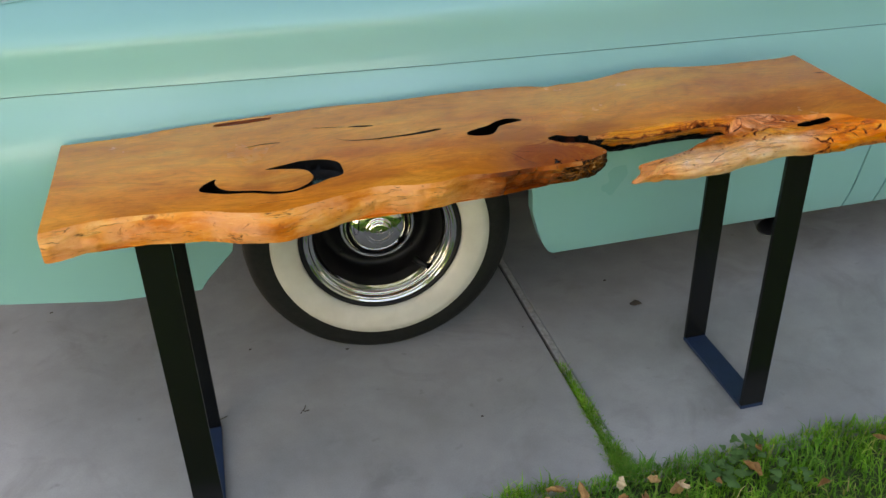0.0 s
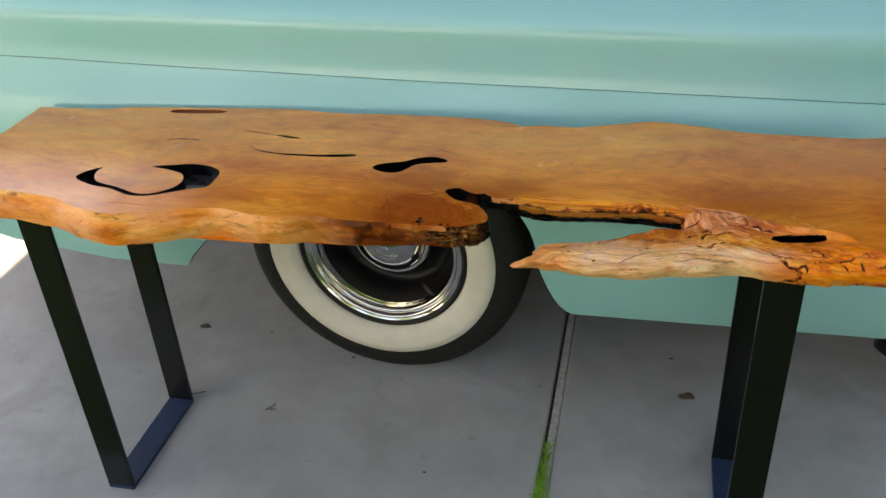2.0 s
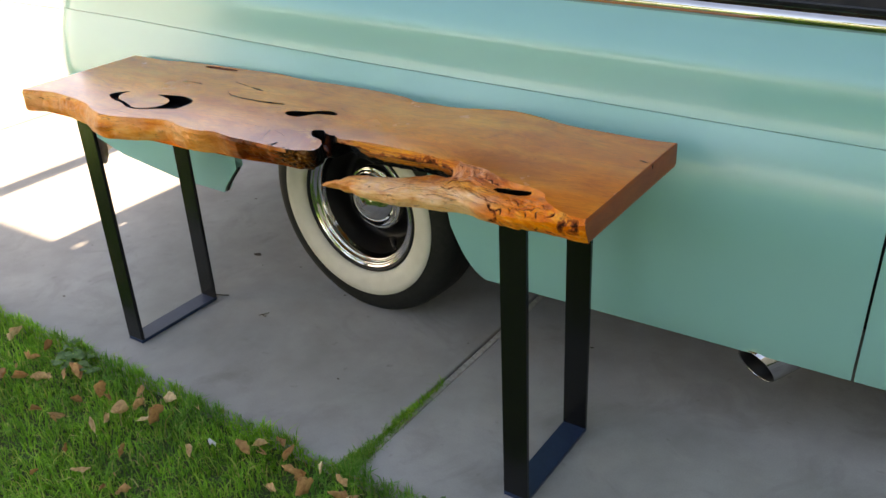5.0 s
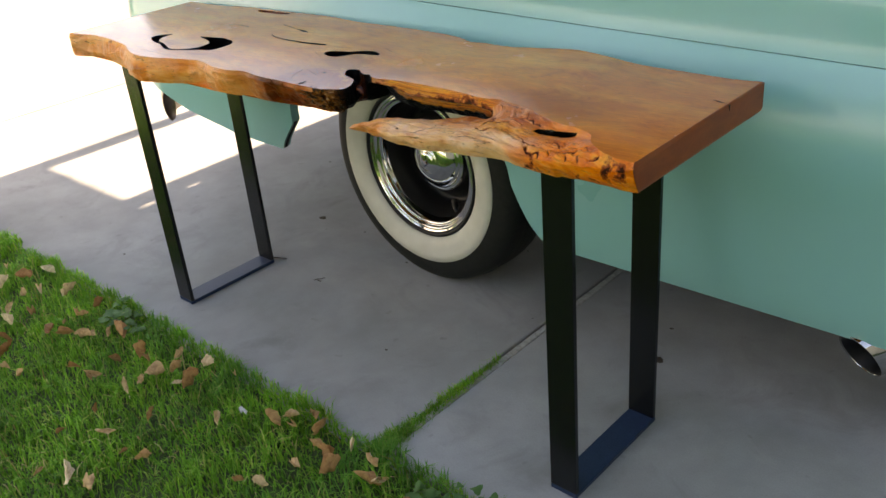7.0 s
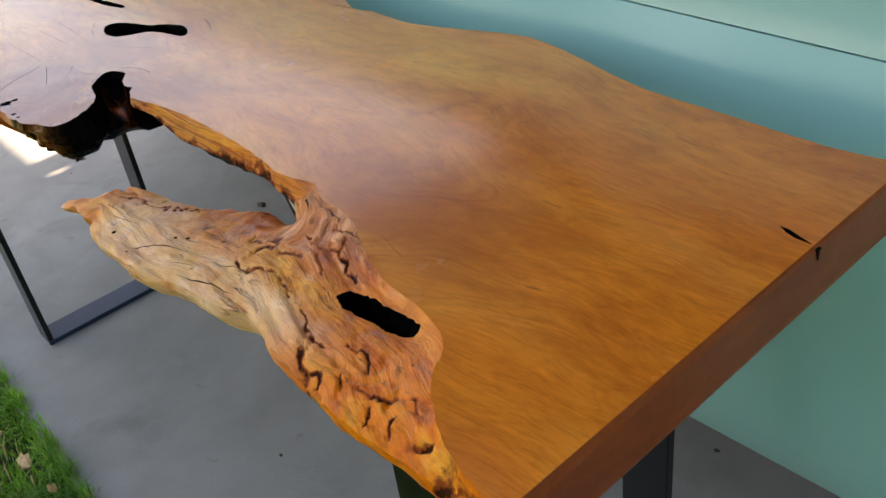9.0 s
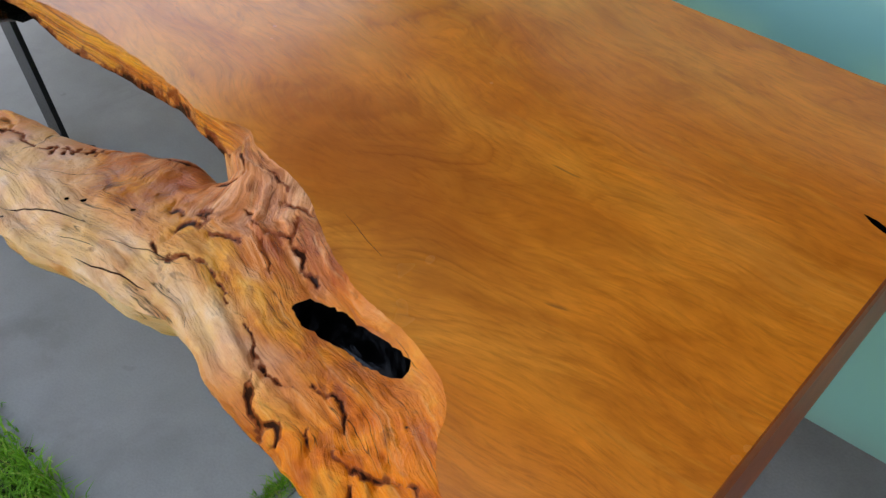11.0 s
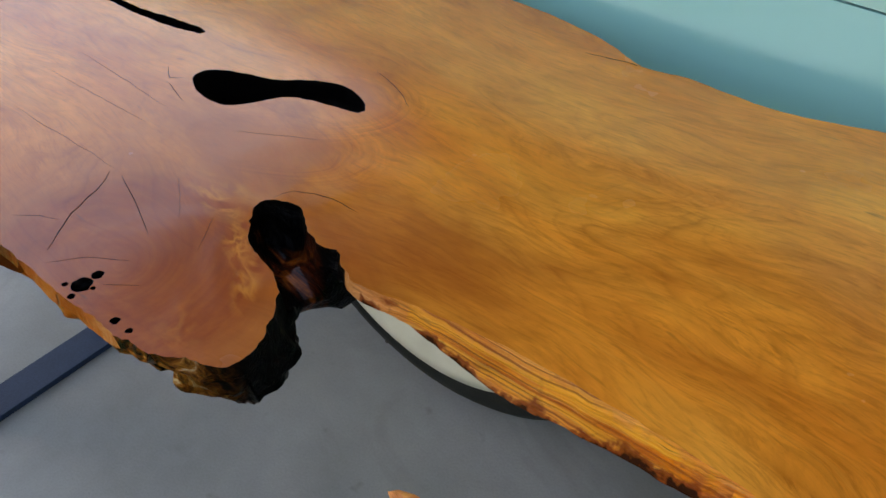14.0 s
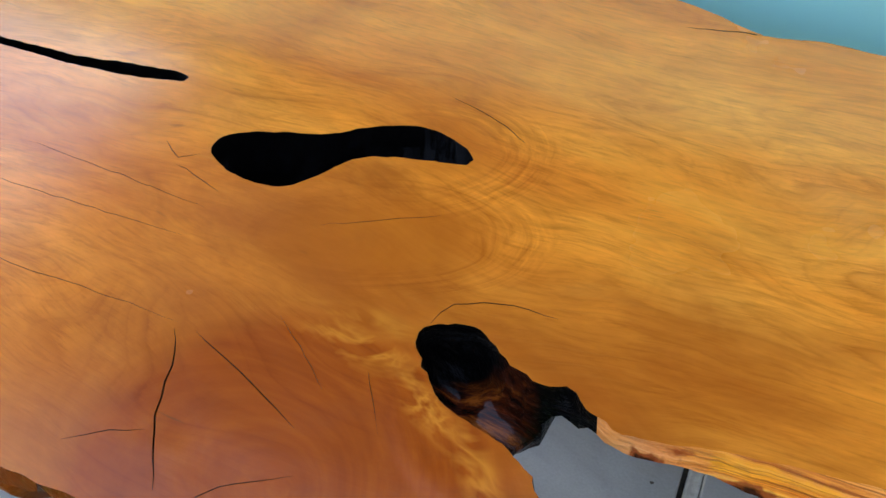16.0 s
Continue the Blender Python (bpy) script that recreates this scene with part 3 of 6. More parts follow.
def spline(points, step, closed=False):
    """A smooth curve through points, sampled evenly."""
    P = [np.array(p, float) for p in points]
    n = len(P)
    out = []
    for i in range(n if closed else n - 1):
        if closed:
            a, b, c, d = P[i - 1], P[i], P[(i + 1) % n], P[(i + 2) % n]
        else:
            b, c = P[i], P[i + 1]
            a = P[i - 1] if i else 2 * b - c
            d = P[i + 2] if i + 2 < n else 2 * c - b
        k = max(1, int(np.linalg.norm(c - b) / step))
        t1, t2 = (c - a) * 0.5, (d - b) * 0.5
        lim = np.linalg.norm(c - b) * 1.1
        t1 = t1 * min(1, lim / (np.linalg.norm(t1) + 1e-9))
        t2 = t2 * min(1, lim / (np.linalg.norm(t2) + 1e-9))
        for j in range(k):
            t = j / k
            out.append((2 * t**3 - 3 * t**2 + 1) * b + (t**3 - 2 * t**2 + t) * t1 + (3 * t**2 - 2 * t**3) * c + (t**3 - t**2) * t2)
    if not closed:
        out.append(P[-1])
    return np.array(out)


def inside(poly, pts):
    """Which points lie inside a polygon."""
    x, y = pts[:, 0], pts[:, 1]
    res = np.zeros(len(pts), bool)
    a, b = poly, np.roll(poly, -1, 0)
    for (x1, y1), (x2, y2) in zip(a, b):
        if y1 == y2:
            continue
        hit = ((y1 > y) != (y2 > y)) & (x < (x2 - x1) * (y - y1) / (y2 - y1) + x1)
        res ^= hit
    return res


def distance(poly, pts):
    """The distance of points from a closed curve."""
    best = np.full(len(pts), 1e9)
    a, b = poly, np.roll(poly, -1, 0)
    for p, q in zip(a, b):
        d = q - p
        l = d @ d
        if l < 1e-14:
            continue
        t = np.clip(((pts - p) @ d) / l, 0, 1)
        best = np.minimum(best, np.hypot(*(pts - p - t[:, None] * d).T))
    return best


def area(poly):
    x, y = poly[:, 0], poly[:, 1]
    return 0.5 * float(np.sum(x * np.roll(y, -1) - np.roll(x, -1) * y))


def outward(poly):
    """Unit normals that point out of a counter-clockwise curve."""
    d = np.roll(poly, -1, 0) - np.roll(poly, 1, 0)
    d /= np.linalg.norm(d, axis=1)[:, None] + 1e-12
    return np.stack([d[:, 1], -d[:, 0]], 1)


def rough_noise(p, f, seed=0.0):
    return noise.noise(Vector((p[0] * f[0] + seed, p[1] * f[1] - seed, p[2] * f[2] + 2 * seed)))


def lathe(profile, turns, axis="y"):
    """A body turned round an axis from (radius, along) pairs."""
    verts, faces = [], []
    k = len(profile)
    for i in range(turns):
        a = 2 * math.pi * i / turns
        for r, h in profile:
            verts.append((r * math.cos(a), h, r * math.sin(a)) if axis == "y" else (r * math.cos(a), r * math.sin(a), h))
    for i in range(turns):
        j = (i + 1) % turns
        for q in range(k - 1):
            faces.append((i * k + q, i * k + q + 1, j * k + q + 1, j * k + q))
    return verts, faces


# ---- the table ----
TOP, BOT = 0.765, 0.709
EDGE_LEFT = [(-0.186, -0.056), (-0.096, -0.036), (-0.01, -0.040), (0.08, -0.054), (0.13, -0.075), (0.19, -0.091), (0.25, -0.084), (0.31, -0.066), (0.38, -0.050), (0.45, -0.064), (0.50, -0.064), (0.54, -0.053), (0.60, -0.060), (0.66, -0.059), (0.722, -0.060), (0.777, -0.058), (0.806, -0.047), (0.822, -0.037), (0.825, -0.024), (0.817, -0.005), (0.803, 0.011)]
EDGE_NOTCH = [(0.790, 0.020), (0.770, 0.024), (0.754, 0.036), (0.741, 0.050), (0.740, 0.055), (0.744, 0.061), (0.752, 0.0655), (0.760, 0.066), (0.774, 0.057), (0.794, 0.051), (0.809, 0.053)]
EDGE_SLOT = [(0.813, 0.046), (0.833, 0.041), (0.865, 0.048), (0.911, 0.054), (0.96, 0.056), (1.02, 0.055), (1.056, 0.052), (1.09, 0.048), (1.125, 0.056), (1.146, 0.049), (1.183, 0.045), (1.208, 0.037), (1.228, 0.027), (1.268, 0.012), (1.32, 0.006), (1.35, -0.006), (1.364, -0.028), (1.382, -0.043), (1.402, -0.056), (1.428, -0.066), (1.446, -0.069)]
EDGE_BACK = [(1.463, 0.339), (1.409, 0.331), (1.321, 0.333), (1.23, 0.336), (1.133, 0.358), (1.063, 0.366), (0.995, 0.346), (0.93, 0.327), (0.865, 0.328), (0.833, 0.322), (0.797, 0.336), (0.735, 0.347), (0.60, 0.350), (0.46, 0.345), (0.352, 0.354), (0.227, 0.346), (0.10, 0.338), (0.018, 0.330), (-0.052, 0.315), (-0.186, 0.311)]
OUT_SLOT = [(0.8085, 0.0470), (0.832, 0.0398), (0.858, 0.0430), (0.92, 0.0425), (0.958, 0.046), (1.012, 0.050), (1.054, 0.050), (1.083, 0.0445), (1.108, 0.043), (1.122, 0.039), (1.117, 0.032), (1.09, 0.035), (1.06, 0.026), (1.035, 0.016), (1.005, 0.002), (0.990, -0.002), (0.963, -0.005), (0.942, -0.0055), (0.927, -0.008), (0.914, -0.0115), (0.904, -0.0165), (0.911, -0.0188), (0.921, -0.0172), (0.931, -0.0195), (0.922, -0.0240), (0.911, -0.0255), (0.902, -0.0300), (0.8955, -0.0365), (0.901, -0.0420), (0.886, -0.0500), (0.873, -0.0580), (0.868, -0.066)]
OUT_FRONT = [(0.878, -0.0705), (0.903, -0.0675), (0.915, -0.0700), (0.940, -0.0665), (0.951, -0.0735), (0.968, -0.0770), (1.00, -0.081), (1.05, -0.081), (1.075, -0.079), (1.11, -0.069), (1.16, -0.064), (1.20, -0.056), (1.24, -0.064), (1.28, -0.069), (1.32, -0.073), (1.36, -0.073), (1.40, -0.072), (1.43, -0.074), (1.466, -0.076)]

flat = np.vstack([spline(EDGE_LEFT + EDGE_NOTCH + EDGE_SLOT + [(1.463, -0.069)], 0.003), spline(EDGE_BACK, 0.008)])
rng = np.random.RandomState(4)
k_left = len(spline(EDGE_LEFT, 0.003))


def wobble(curve, amount, freq, seed):
    n = outward(curve)
    w = [rough_noise((x, y, 0), (freq, freq, 1), seed) + 0.5 * rough_noise((x, y, 0), (3 * freq, 3 * freq, 1), seed) for x, y in curve]
    return curve + n * (np.array(w) * amount)[:, None]


out_left = flat[:k_left] + outward(flat)[:k_left] * (np.interp(flat[:k_left, 0], [0.5, 0.65], [0.004, 0.0015]) + 0.0065 * np.exp(-((flat[:k_left, 0] - 0.817) ** 2 + (flat[:k_left, 1] - 0.002) ** 2) / 0.018**2))[:, None]
out_notch = spline([tuple(out_left[-1]), (0.795, 0.025), (0.788, 0.034), (0.789, 0.042), (0.797, 0.0485), (0.8085, 0.0470)], 0.003)[1:-1]
out_front = spline(OUT_SLOT + OUT_FRONT, 0.004)
out_back = spline(EDGE_BACK, 0.006)
out_back = out_back + np.array([0.0, 0.003])
out_back[0, 0] += 0.002
outer = np.vstack([out_left, out_notch, out_front, out_back])
outer = wobble(outer, 0.0016, 60, 3.0)
outer[0] += (-0.002, 0)
flat = wobble(flat, 0.0010, 90, 7.0)
burnt = ((flat[:, 0] > 0.735) & (flat[:, 0] < 0.835) & (flat[:, 1] < 0.068))[:, None]
flat = np.where(burnt, wobble(wobble(flat, 0.0022, 60, 31.0), 0.0022, 150, 12.0), flat)
outer[outer[:, 0] > 1.457, 0] = 1.466
outer[outer[:, 0] < -0.180, 0] = -0.188
flat[flat[:, 0] > 1.457, 0] = 1.4635
flat[flat[:, 0] < -0.180, 0] = -0.186

RING = [(0.104, 0.065), (0.081, 0.045), (0.076, 0.022), (0.117, 0.0), (0.161, -0.009), (0.204, -0.026), (0.239, -0.026), (0.277, -0.008), (0.302, 0.006), (0.330, 0.018), (0.333, 0.047), (0.328, 0.074), (0.303, 0.092), (0.265, 0.097), (0.230, 0.089), (0.196, 0.079), (0.230, 0.071), (0.263, 0.058), (0.276, 0.036), (0.274, 0.012), (0.256, -0.009), (0.235, -0.020), (0.210, -0.018), (0.170, -0.002), (0.128, 0.010), (0.109, 0.028), (0.102, 0.050)]
BONE = [(0.598, 0.118), (0.596, 0.128), (0.605, 0.137), (0.623, 0.145), (0.645, 0.152), (0.657, 0.161), (0.671, 0.170), (0.685, 0.175), (0.701, 0.174), (0.715, 0.168), (0.721, 0.162), (0.719, 0.157), (0.706, 0.154), (0.684, 0.149), (0.669, 0.142), (0.660, 0.131), (0.654, 0.120), (0.642, 0.109), (0.627, 0.107), (0.612, 0.110)]
SLIT = [(0.347, 0.172), (0.38, 0.162), (0.41, 0.158), (0.43, 0.158), (0.468, 0.159), (0.487, 0.160), (0.515, 0.165), (0.539, 0.168), (0.552, 0.166), (0.551, 0.162), (0.533, 0.157), (0.513, 0.154), (0.487, 0.152), (0.46, 0.152), (0.43, 0.152), (0.41, 0.154), (0.378, 0.159)]
LENS = [(0.372, 0.231), (0.39, 0.2325), (0.41, 0.228), (0.425, 0.223), (0.41, 0.221), (0.388, 0.226)]
BURL = [(1.246, -0.012), (1.249, -0.006), (1.260, -0.001), (1.273, 0.0015), (1.290, 0.003), (1.304, 0.003), (1.320, 0.0), (1.325, -0.006), (1.320, -0.011), (1.306, -0.0135), (1.286, -0.0145), (1.270, -0.0165), (1.256, -0.0165)]
BACKKNOT = [(0.108, 0.318), (0.116, 0.327), (0.161, 0.331), (0.205, 0.333), (0.228, 0.330), (0.224, 0.321), (0.181, 0.314), (0.132, 0.311)]


def blob(x, y, r, seed):
    return [(x + r * (1 + 0.3 * rough_noise((math.cos(a), math.sin(a), 0), (1.5, 1.5, 1), seed)) * math.cos(a), y + r * (1 + 0.3 * rough_noise((math.cos(a), math.sin(a), 0), (1.5, 1.5, 1), seed + 9)) * math.sin(a)) for a in [k * math.pi / 8 for k in range(16)]]


def crack(points, width):
    """A thin wedge along a line, widest in its middle."""
    line = spline(points, 0.006)
    line = line + np.array([[rough_noise((x, y, 0), (160, 160, 1), 1.0) * 0.0012, rough_noise((x, y, 0), (160, 160, 1), 5.0) * 0.0012] for x, y in line])
    d = np.gradient(line, axis=0)
    d /= np.linalg.norm(d, axis=1)[:, None] + 1e-12
    n = np.stack([-d[:, 1], d[:, 0]], 1)
    s = np.linspace(0, 1, len(line))
    w = (width * 0.36 * np.sqrt(np.clip(4 * s * (1 - s), 0.02, 1)))[:, None]
    return np.vstack([line + n * w, (line - n * w)[::-1]])


HOLES = [(spline(RING, 0.004, True), 0.022), (wobble(spline(BONE, 0.003, True), 0.0009, 130, 8.0), 0.045), (wobble(spline(SLIT, 0.003, True), 0.0012, 110, 5.0), 0.03), (spline(LENS, 0.004, True), 0.006), (wobble(wobble(spline(BURL, 0.0025, True), 0.0026, 95, 17.0), 0.0010, 240, 3.0), 0.028), (spline(BACKKNOT, 0.005, True), 0.007)]
for x, y, r in ((0.720, -0.049, 0.0058), (0.720, -0.0395, 0.0034), (0.7235, -0.0575, 0.0022), (0.713, -0.0545, 0.0018), (0.727, -0.047, 0.0015), (0.756, -0.0535, 0.0026), (0.767, -0.053, 0.002)):
    HOLES.append((np.array(blob(x, y, r, 40 * x)), 0.012))
for x, y, r in ((0.992, -0.067, 0.0021), (1.069, -0.035, 0.0019), (1.108, -0.022, 0.0017), (1.059, -0.041, 0.0015), (1.033, -0.074, 0.0011)):
    HOLES.append((np.array(blob(x, y, r, 40 * x)), 0.006))
for pts, w in (
    ([(1.022, -0.071), (1.045, -0.0595), (1.062, -0.053), (1.088, -0.0445)], 0.0016),
    ([(1.104, -0.0645), (1.120, -0.061), (1.142, -0.055), (1.164, -0.0515)], 0.0013),
    ([(1.112, -0.046), (1.145, -0.035), (1.172, -0.030)], 0.0007),
    ([(1.198, -0.049), (1.203, -0.0535)], 0.0016),
    ([(0.955, -0.056), (0.985, -0.054), (1.010, -0.049)], 0.0006),
    ([(1.080, -0.062), (1.098, -0.0555), (1.115, -0.052)], 0.0006),
    ([(1.010, -0.040), (1.035, -0.028), (1.060, -0.013)], 0.0005),
):
    HOLES.append((crack(pts, w), 0.0045))
for pts, w in (
    ([(0.646, 0.018), (0.654, 0.008), (0.661, -0.012), (0.668, -0.026), (0.682, -0.046)], 0.0011),
    ([(0.532, 0.022), (0.570, 0.021), (0.608, 0.022), (0.645, 0.0215)], 0.0004),
    ([(0.655, 0.0205), (0.675, 0.013), (0.697, 0.004), (0.716, -0.004)], 0.0007),
    ([(0.683, 0.041), (0.703, 0.027), (0.717, 0.015)], 0.0003),
    ([(0.730, 0.030), (0.740, 0.015), (0.746, 0.005)], 0.0004),
    ([(0.638, -0.042), (0.652, -0.032), (0.664, -0.0265)], 0.0006),
    ([(0.690, -0.052), (0.703, -0.036), (0.725, -0.022)], 0.0006),
    ([(0.727, -0.043), (0.745, -0.030)], 0.0006),
    ([(0.508, 0.062), (0.564, 0.063), (0.618, 0.064)], 0.0004),
    ([(0.506, 0.090), (0.566, 0.087), (0.618, 0.083)], 0.0004),
    ([(0.572, 0.117), (0.585, 0.108), (0.594, 0.1145)], 0.0008),
    ([(0.588, 0.104), (0.618, 0.095)], 0.0006),
    ([(0.692, 0.204), (0.720, 0.195), (0.741, 0.183)], 0.0007),
    ([(0.742, 0.061), (0.748, 0.074), (0.766, 0.082), (0.79, 0.083)], 0.0008),
    ([(0.790, 0.314), (0.822, 0.3205), (0.858, 0.3255)], 0.0014),
    ([(0.672, 0.093), (0.722, 0.121)], 0.0005),
    ([(0.300, 0.247), (0.335, 0.240), (0.368, 0.233)], 0.0034),
    ([(0.163, 0.188), (0.196, 0.196), (0.234, 0.195)], 0.0055),
    ([(0.340, 0.180), (0.35, 0.174), (0.355, 0.1705)], 0.0012),
    ([(0.15, -0.058), (0.20, -0.055), (0.25, -0.056)], 0.0008),
    ([(1.225, 0.045), (1.245, 0.040), (1.268, 0.0345)], 0.0004),
    ([(1.436, 0.219), (1.450, 0.2145), (1.4615, 0.2125)], 0.0060),
):
    HOLES.append((crack(pts, w), 0.005 if w < 0.003 else 0.02))
HOLES = [(h if area(h) > 0 else h[::-1], d) for h, d in HOLES]


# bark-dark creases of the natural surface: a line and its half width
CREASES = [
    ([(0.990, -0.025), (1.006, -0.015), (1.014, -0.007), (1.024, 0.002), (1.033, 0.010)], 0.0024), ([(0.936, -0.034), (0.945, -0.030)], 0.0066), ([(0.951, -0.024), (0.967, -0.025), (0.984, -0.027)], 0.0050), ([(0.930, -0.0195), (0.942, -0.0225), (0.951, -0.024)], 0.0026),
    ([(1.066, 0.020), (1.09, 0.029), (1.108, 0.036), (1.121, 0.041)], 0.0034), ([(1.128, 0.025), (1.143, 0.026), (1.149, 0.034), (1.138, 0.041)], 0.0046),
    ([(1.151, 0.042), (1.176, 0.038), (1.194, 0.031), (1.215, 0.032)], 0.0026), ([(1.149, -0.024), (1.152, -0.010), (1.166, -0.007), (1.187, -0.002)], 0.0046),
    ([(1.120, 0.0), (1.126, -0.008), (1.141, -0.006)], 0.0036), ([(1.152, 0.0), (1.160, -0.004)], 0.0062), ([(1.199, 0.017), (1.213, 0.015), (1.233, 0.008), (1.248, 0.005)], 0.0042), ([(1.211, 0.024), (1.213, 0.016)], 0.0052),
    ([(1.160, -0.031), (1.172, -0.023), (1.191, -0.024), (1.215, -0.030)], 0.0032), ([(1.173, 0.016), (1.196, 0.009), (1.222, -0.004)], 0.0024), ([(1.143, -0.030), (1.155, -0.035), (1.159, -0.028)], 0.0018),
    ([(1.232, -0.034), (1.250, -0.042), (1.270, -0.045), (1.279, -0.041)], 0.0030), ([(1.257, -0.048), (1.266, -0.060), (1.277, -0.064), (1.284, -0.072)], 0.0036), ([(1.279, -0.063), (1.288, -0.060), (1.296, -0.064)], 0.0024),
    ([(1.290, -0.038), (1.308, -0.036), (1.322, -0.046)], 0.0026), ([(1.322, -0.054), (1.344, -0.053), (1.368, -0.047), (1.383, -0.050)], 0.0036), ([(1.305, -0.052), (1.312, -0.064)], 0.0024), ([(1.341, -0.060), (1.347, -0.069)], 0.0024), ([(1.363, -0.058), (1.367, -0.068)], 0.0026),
    # the last, wide one paints the shade of a scoop at the corner
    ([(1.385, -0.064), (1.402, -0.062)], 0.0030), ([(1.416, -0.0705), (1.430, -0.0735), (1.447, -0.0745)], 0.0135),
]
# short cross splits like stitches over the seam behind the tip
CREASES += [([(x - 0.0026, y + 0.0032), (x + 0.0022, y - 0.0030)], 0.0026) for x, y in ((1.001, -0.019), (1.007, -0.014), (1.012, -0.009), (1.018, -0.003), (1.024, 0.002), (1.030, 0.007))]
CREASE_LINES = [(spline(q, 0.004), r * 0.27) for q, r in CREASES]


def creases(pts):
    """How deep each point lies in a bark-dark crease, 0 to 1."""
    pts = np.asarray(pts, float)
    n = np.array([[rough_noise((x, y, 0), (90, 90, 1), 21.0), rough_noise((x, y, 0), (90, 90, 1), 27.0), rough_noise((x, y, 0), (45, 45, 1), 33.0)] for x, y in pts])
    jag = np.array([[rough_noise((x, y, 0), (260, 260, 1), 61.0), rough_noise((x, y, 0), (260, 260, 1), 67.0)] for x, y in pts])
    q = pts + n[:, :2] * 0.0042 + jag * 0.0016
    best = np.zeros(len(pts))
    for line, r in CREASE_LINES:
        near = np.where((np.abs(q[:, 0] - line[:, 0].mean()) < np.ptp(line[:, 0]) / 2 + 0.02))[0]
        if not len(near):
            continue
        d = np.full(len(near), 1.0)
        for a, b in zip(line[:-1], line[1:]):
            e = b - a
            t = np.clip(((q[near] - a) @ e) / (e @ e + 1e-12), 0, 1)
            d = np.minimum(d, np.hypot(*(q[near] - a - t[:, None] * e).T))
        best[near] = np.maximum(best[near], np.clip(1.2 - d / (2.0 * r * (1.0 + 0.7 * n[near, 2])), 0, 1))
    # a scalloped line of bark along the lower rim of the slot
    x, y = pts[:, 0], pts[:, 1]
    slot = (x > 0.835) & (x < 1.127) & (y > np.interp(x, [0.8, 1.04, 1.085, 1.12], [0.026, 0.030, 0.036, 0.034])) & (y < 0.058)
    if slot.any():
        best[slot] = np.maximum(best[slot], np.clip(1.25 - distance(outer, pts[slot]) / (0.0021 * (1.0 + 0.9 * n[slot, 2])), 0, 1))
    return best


def smooth_step(v, a, b):
    t = np.clip((v - a) / (b - a), 0, 1)
    return t * t * (3 - 2 * t)


def surface(pts):
    """The height of the slab's upper face: flat inside the sanded edge, falling away outside it."""
    pts = np.asarray(pts, float)
    inn = inside(flat, pts)
    dt, do = distance(flat, pts), distance(outer, pts)
    x, y = pts[:, 0], pts[:, 1]
    z_out = np.full(len(pts), TOP - 0.008)
    finger = (y < 0.036) & (x > 0.85)
    slot = (x > 0.80) & (x < 1.13) & (y > np.interp(x, [0.8, 1.04, 1.085, 1.12], [0.026, 0.030, 0.038, 0.0375])) & (y < 0.07)
    notch = (x > 0.735) & (x < 0.815) & (y > 0.0) & (y < 0.07)
    rim = np.interp(x, [0.86, 0.90, 1.0, 1.12, 1.22, 1.35, 1.42, 1.466], [0.709, 0.716, 0.724, 0.734, 0.738, 0.738, 0.746, 0.756])
    z_out = np.where(finger, rim, z_out)
    z_out = np.where(slot, np.interp(x, [0.82, 0.87, 0.92, 1.02, 1.07, 1.12], [0.757, 0.754, 0.744, 0.744, 0.750, 0.748]), z_out)
    z_out = np.where(notch, np.interp(x, [0.750, 0.772, 0.792, 0.802], [0.715, 0.728, 0.728, 0.752]), z_out)
    z_out = np.where((x > 0.795) & (x < 0.84) & (y > -0.03) & (y < 0.022), 0.738, z_out)
    w = dt / (dt + do + 1e-9)
    power = np.where(notch, 0.28, np.where(slot, 1.1, np.interp(x, [1.1, 1.25, 1.36, 1.42], [0.9, 1.3, 1.3, 0.8])))
    z = TOP + (z_out - TOP) * w**power
    z = z - 0.010 * np.exp(-(((x - 1.283) / 0.05) ** 2) - ((y + 0.006) / 0.016) ** 2) * np.clip(dt / 0.005, 0, 1) * finger
    rel = np.clip(dt / 0.012, 0, 1) * np.where(notch, 1.6, np.where(finger, 1.0, 0.35))
    rel = rel * np.where(finger & (x > 1.2), 1 - 0.8 * smooth_step(y, -0.042, -0.024) * smooth_step(x, 1.22, 1.27), 1.0)
    block = np.interp(x, [1.2, 1.3], [0.0, 0.6])
    fib = dt - do
    bump = np.array([0.0 if r == 0 or i else rough_noise((a, u, 0), (9, 30, 1), 2.0) * 0.0050 + rough_noise((a, u, 0), (16, 95, 1), 8.0) * 0.0026 + rough_noise((a, b, 0), (60, 90, 1), 44.0) * 0.0012 - 0.004 * c * max(0, abs(rough_noise((a, b, 0), (34, 60, 1), 15.0)) * -7 + 1) for a, b, u, r, i, c in zip(x, y, fib, rel, inn, block)])
    z = z + bump * rel - 0.0017 * creases(pts) * np.clip(dt / 0.003, 0, 1) * finger
    end = ((x > 1.456) & (y > -0.0715)) | ((x < -0.178) & (y > -0.05))
    z = np.where(end, TOP - 0.0016 * np.clip(w, 0, 1), z)
    return np.where(inn | (dt < 2e-5), TOP, z)


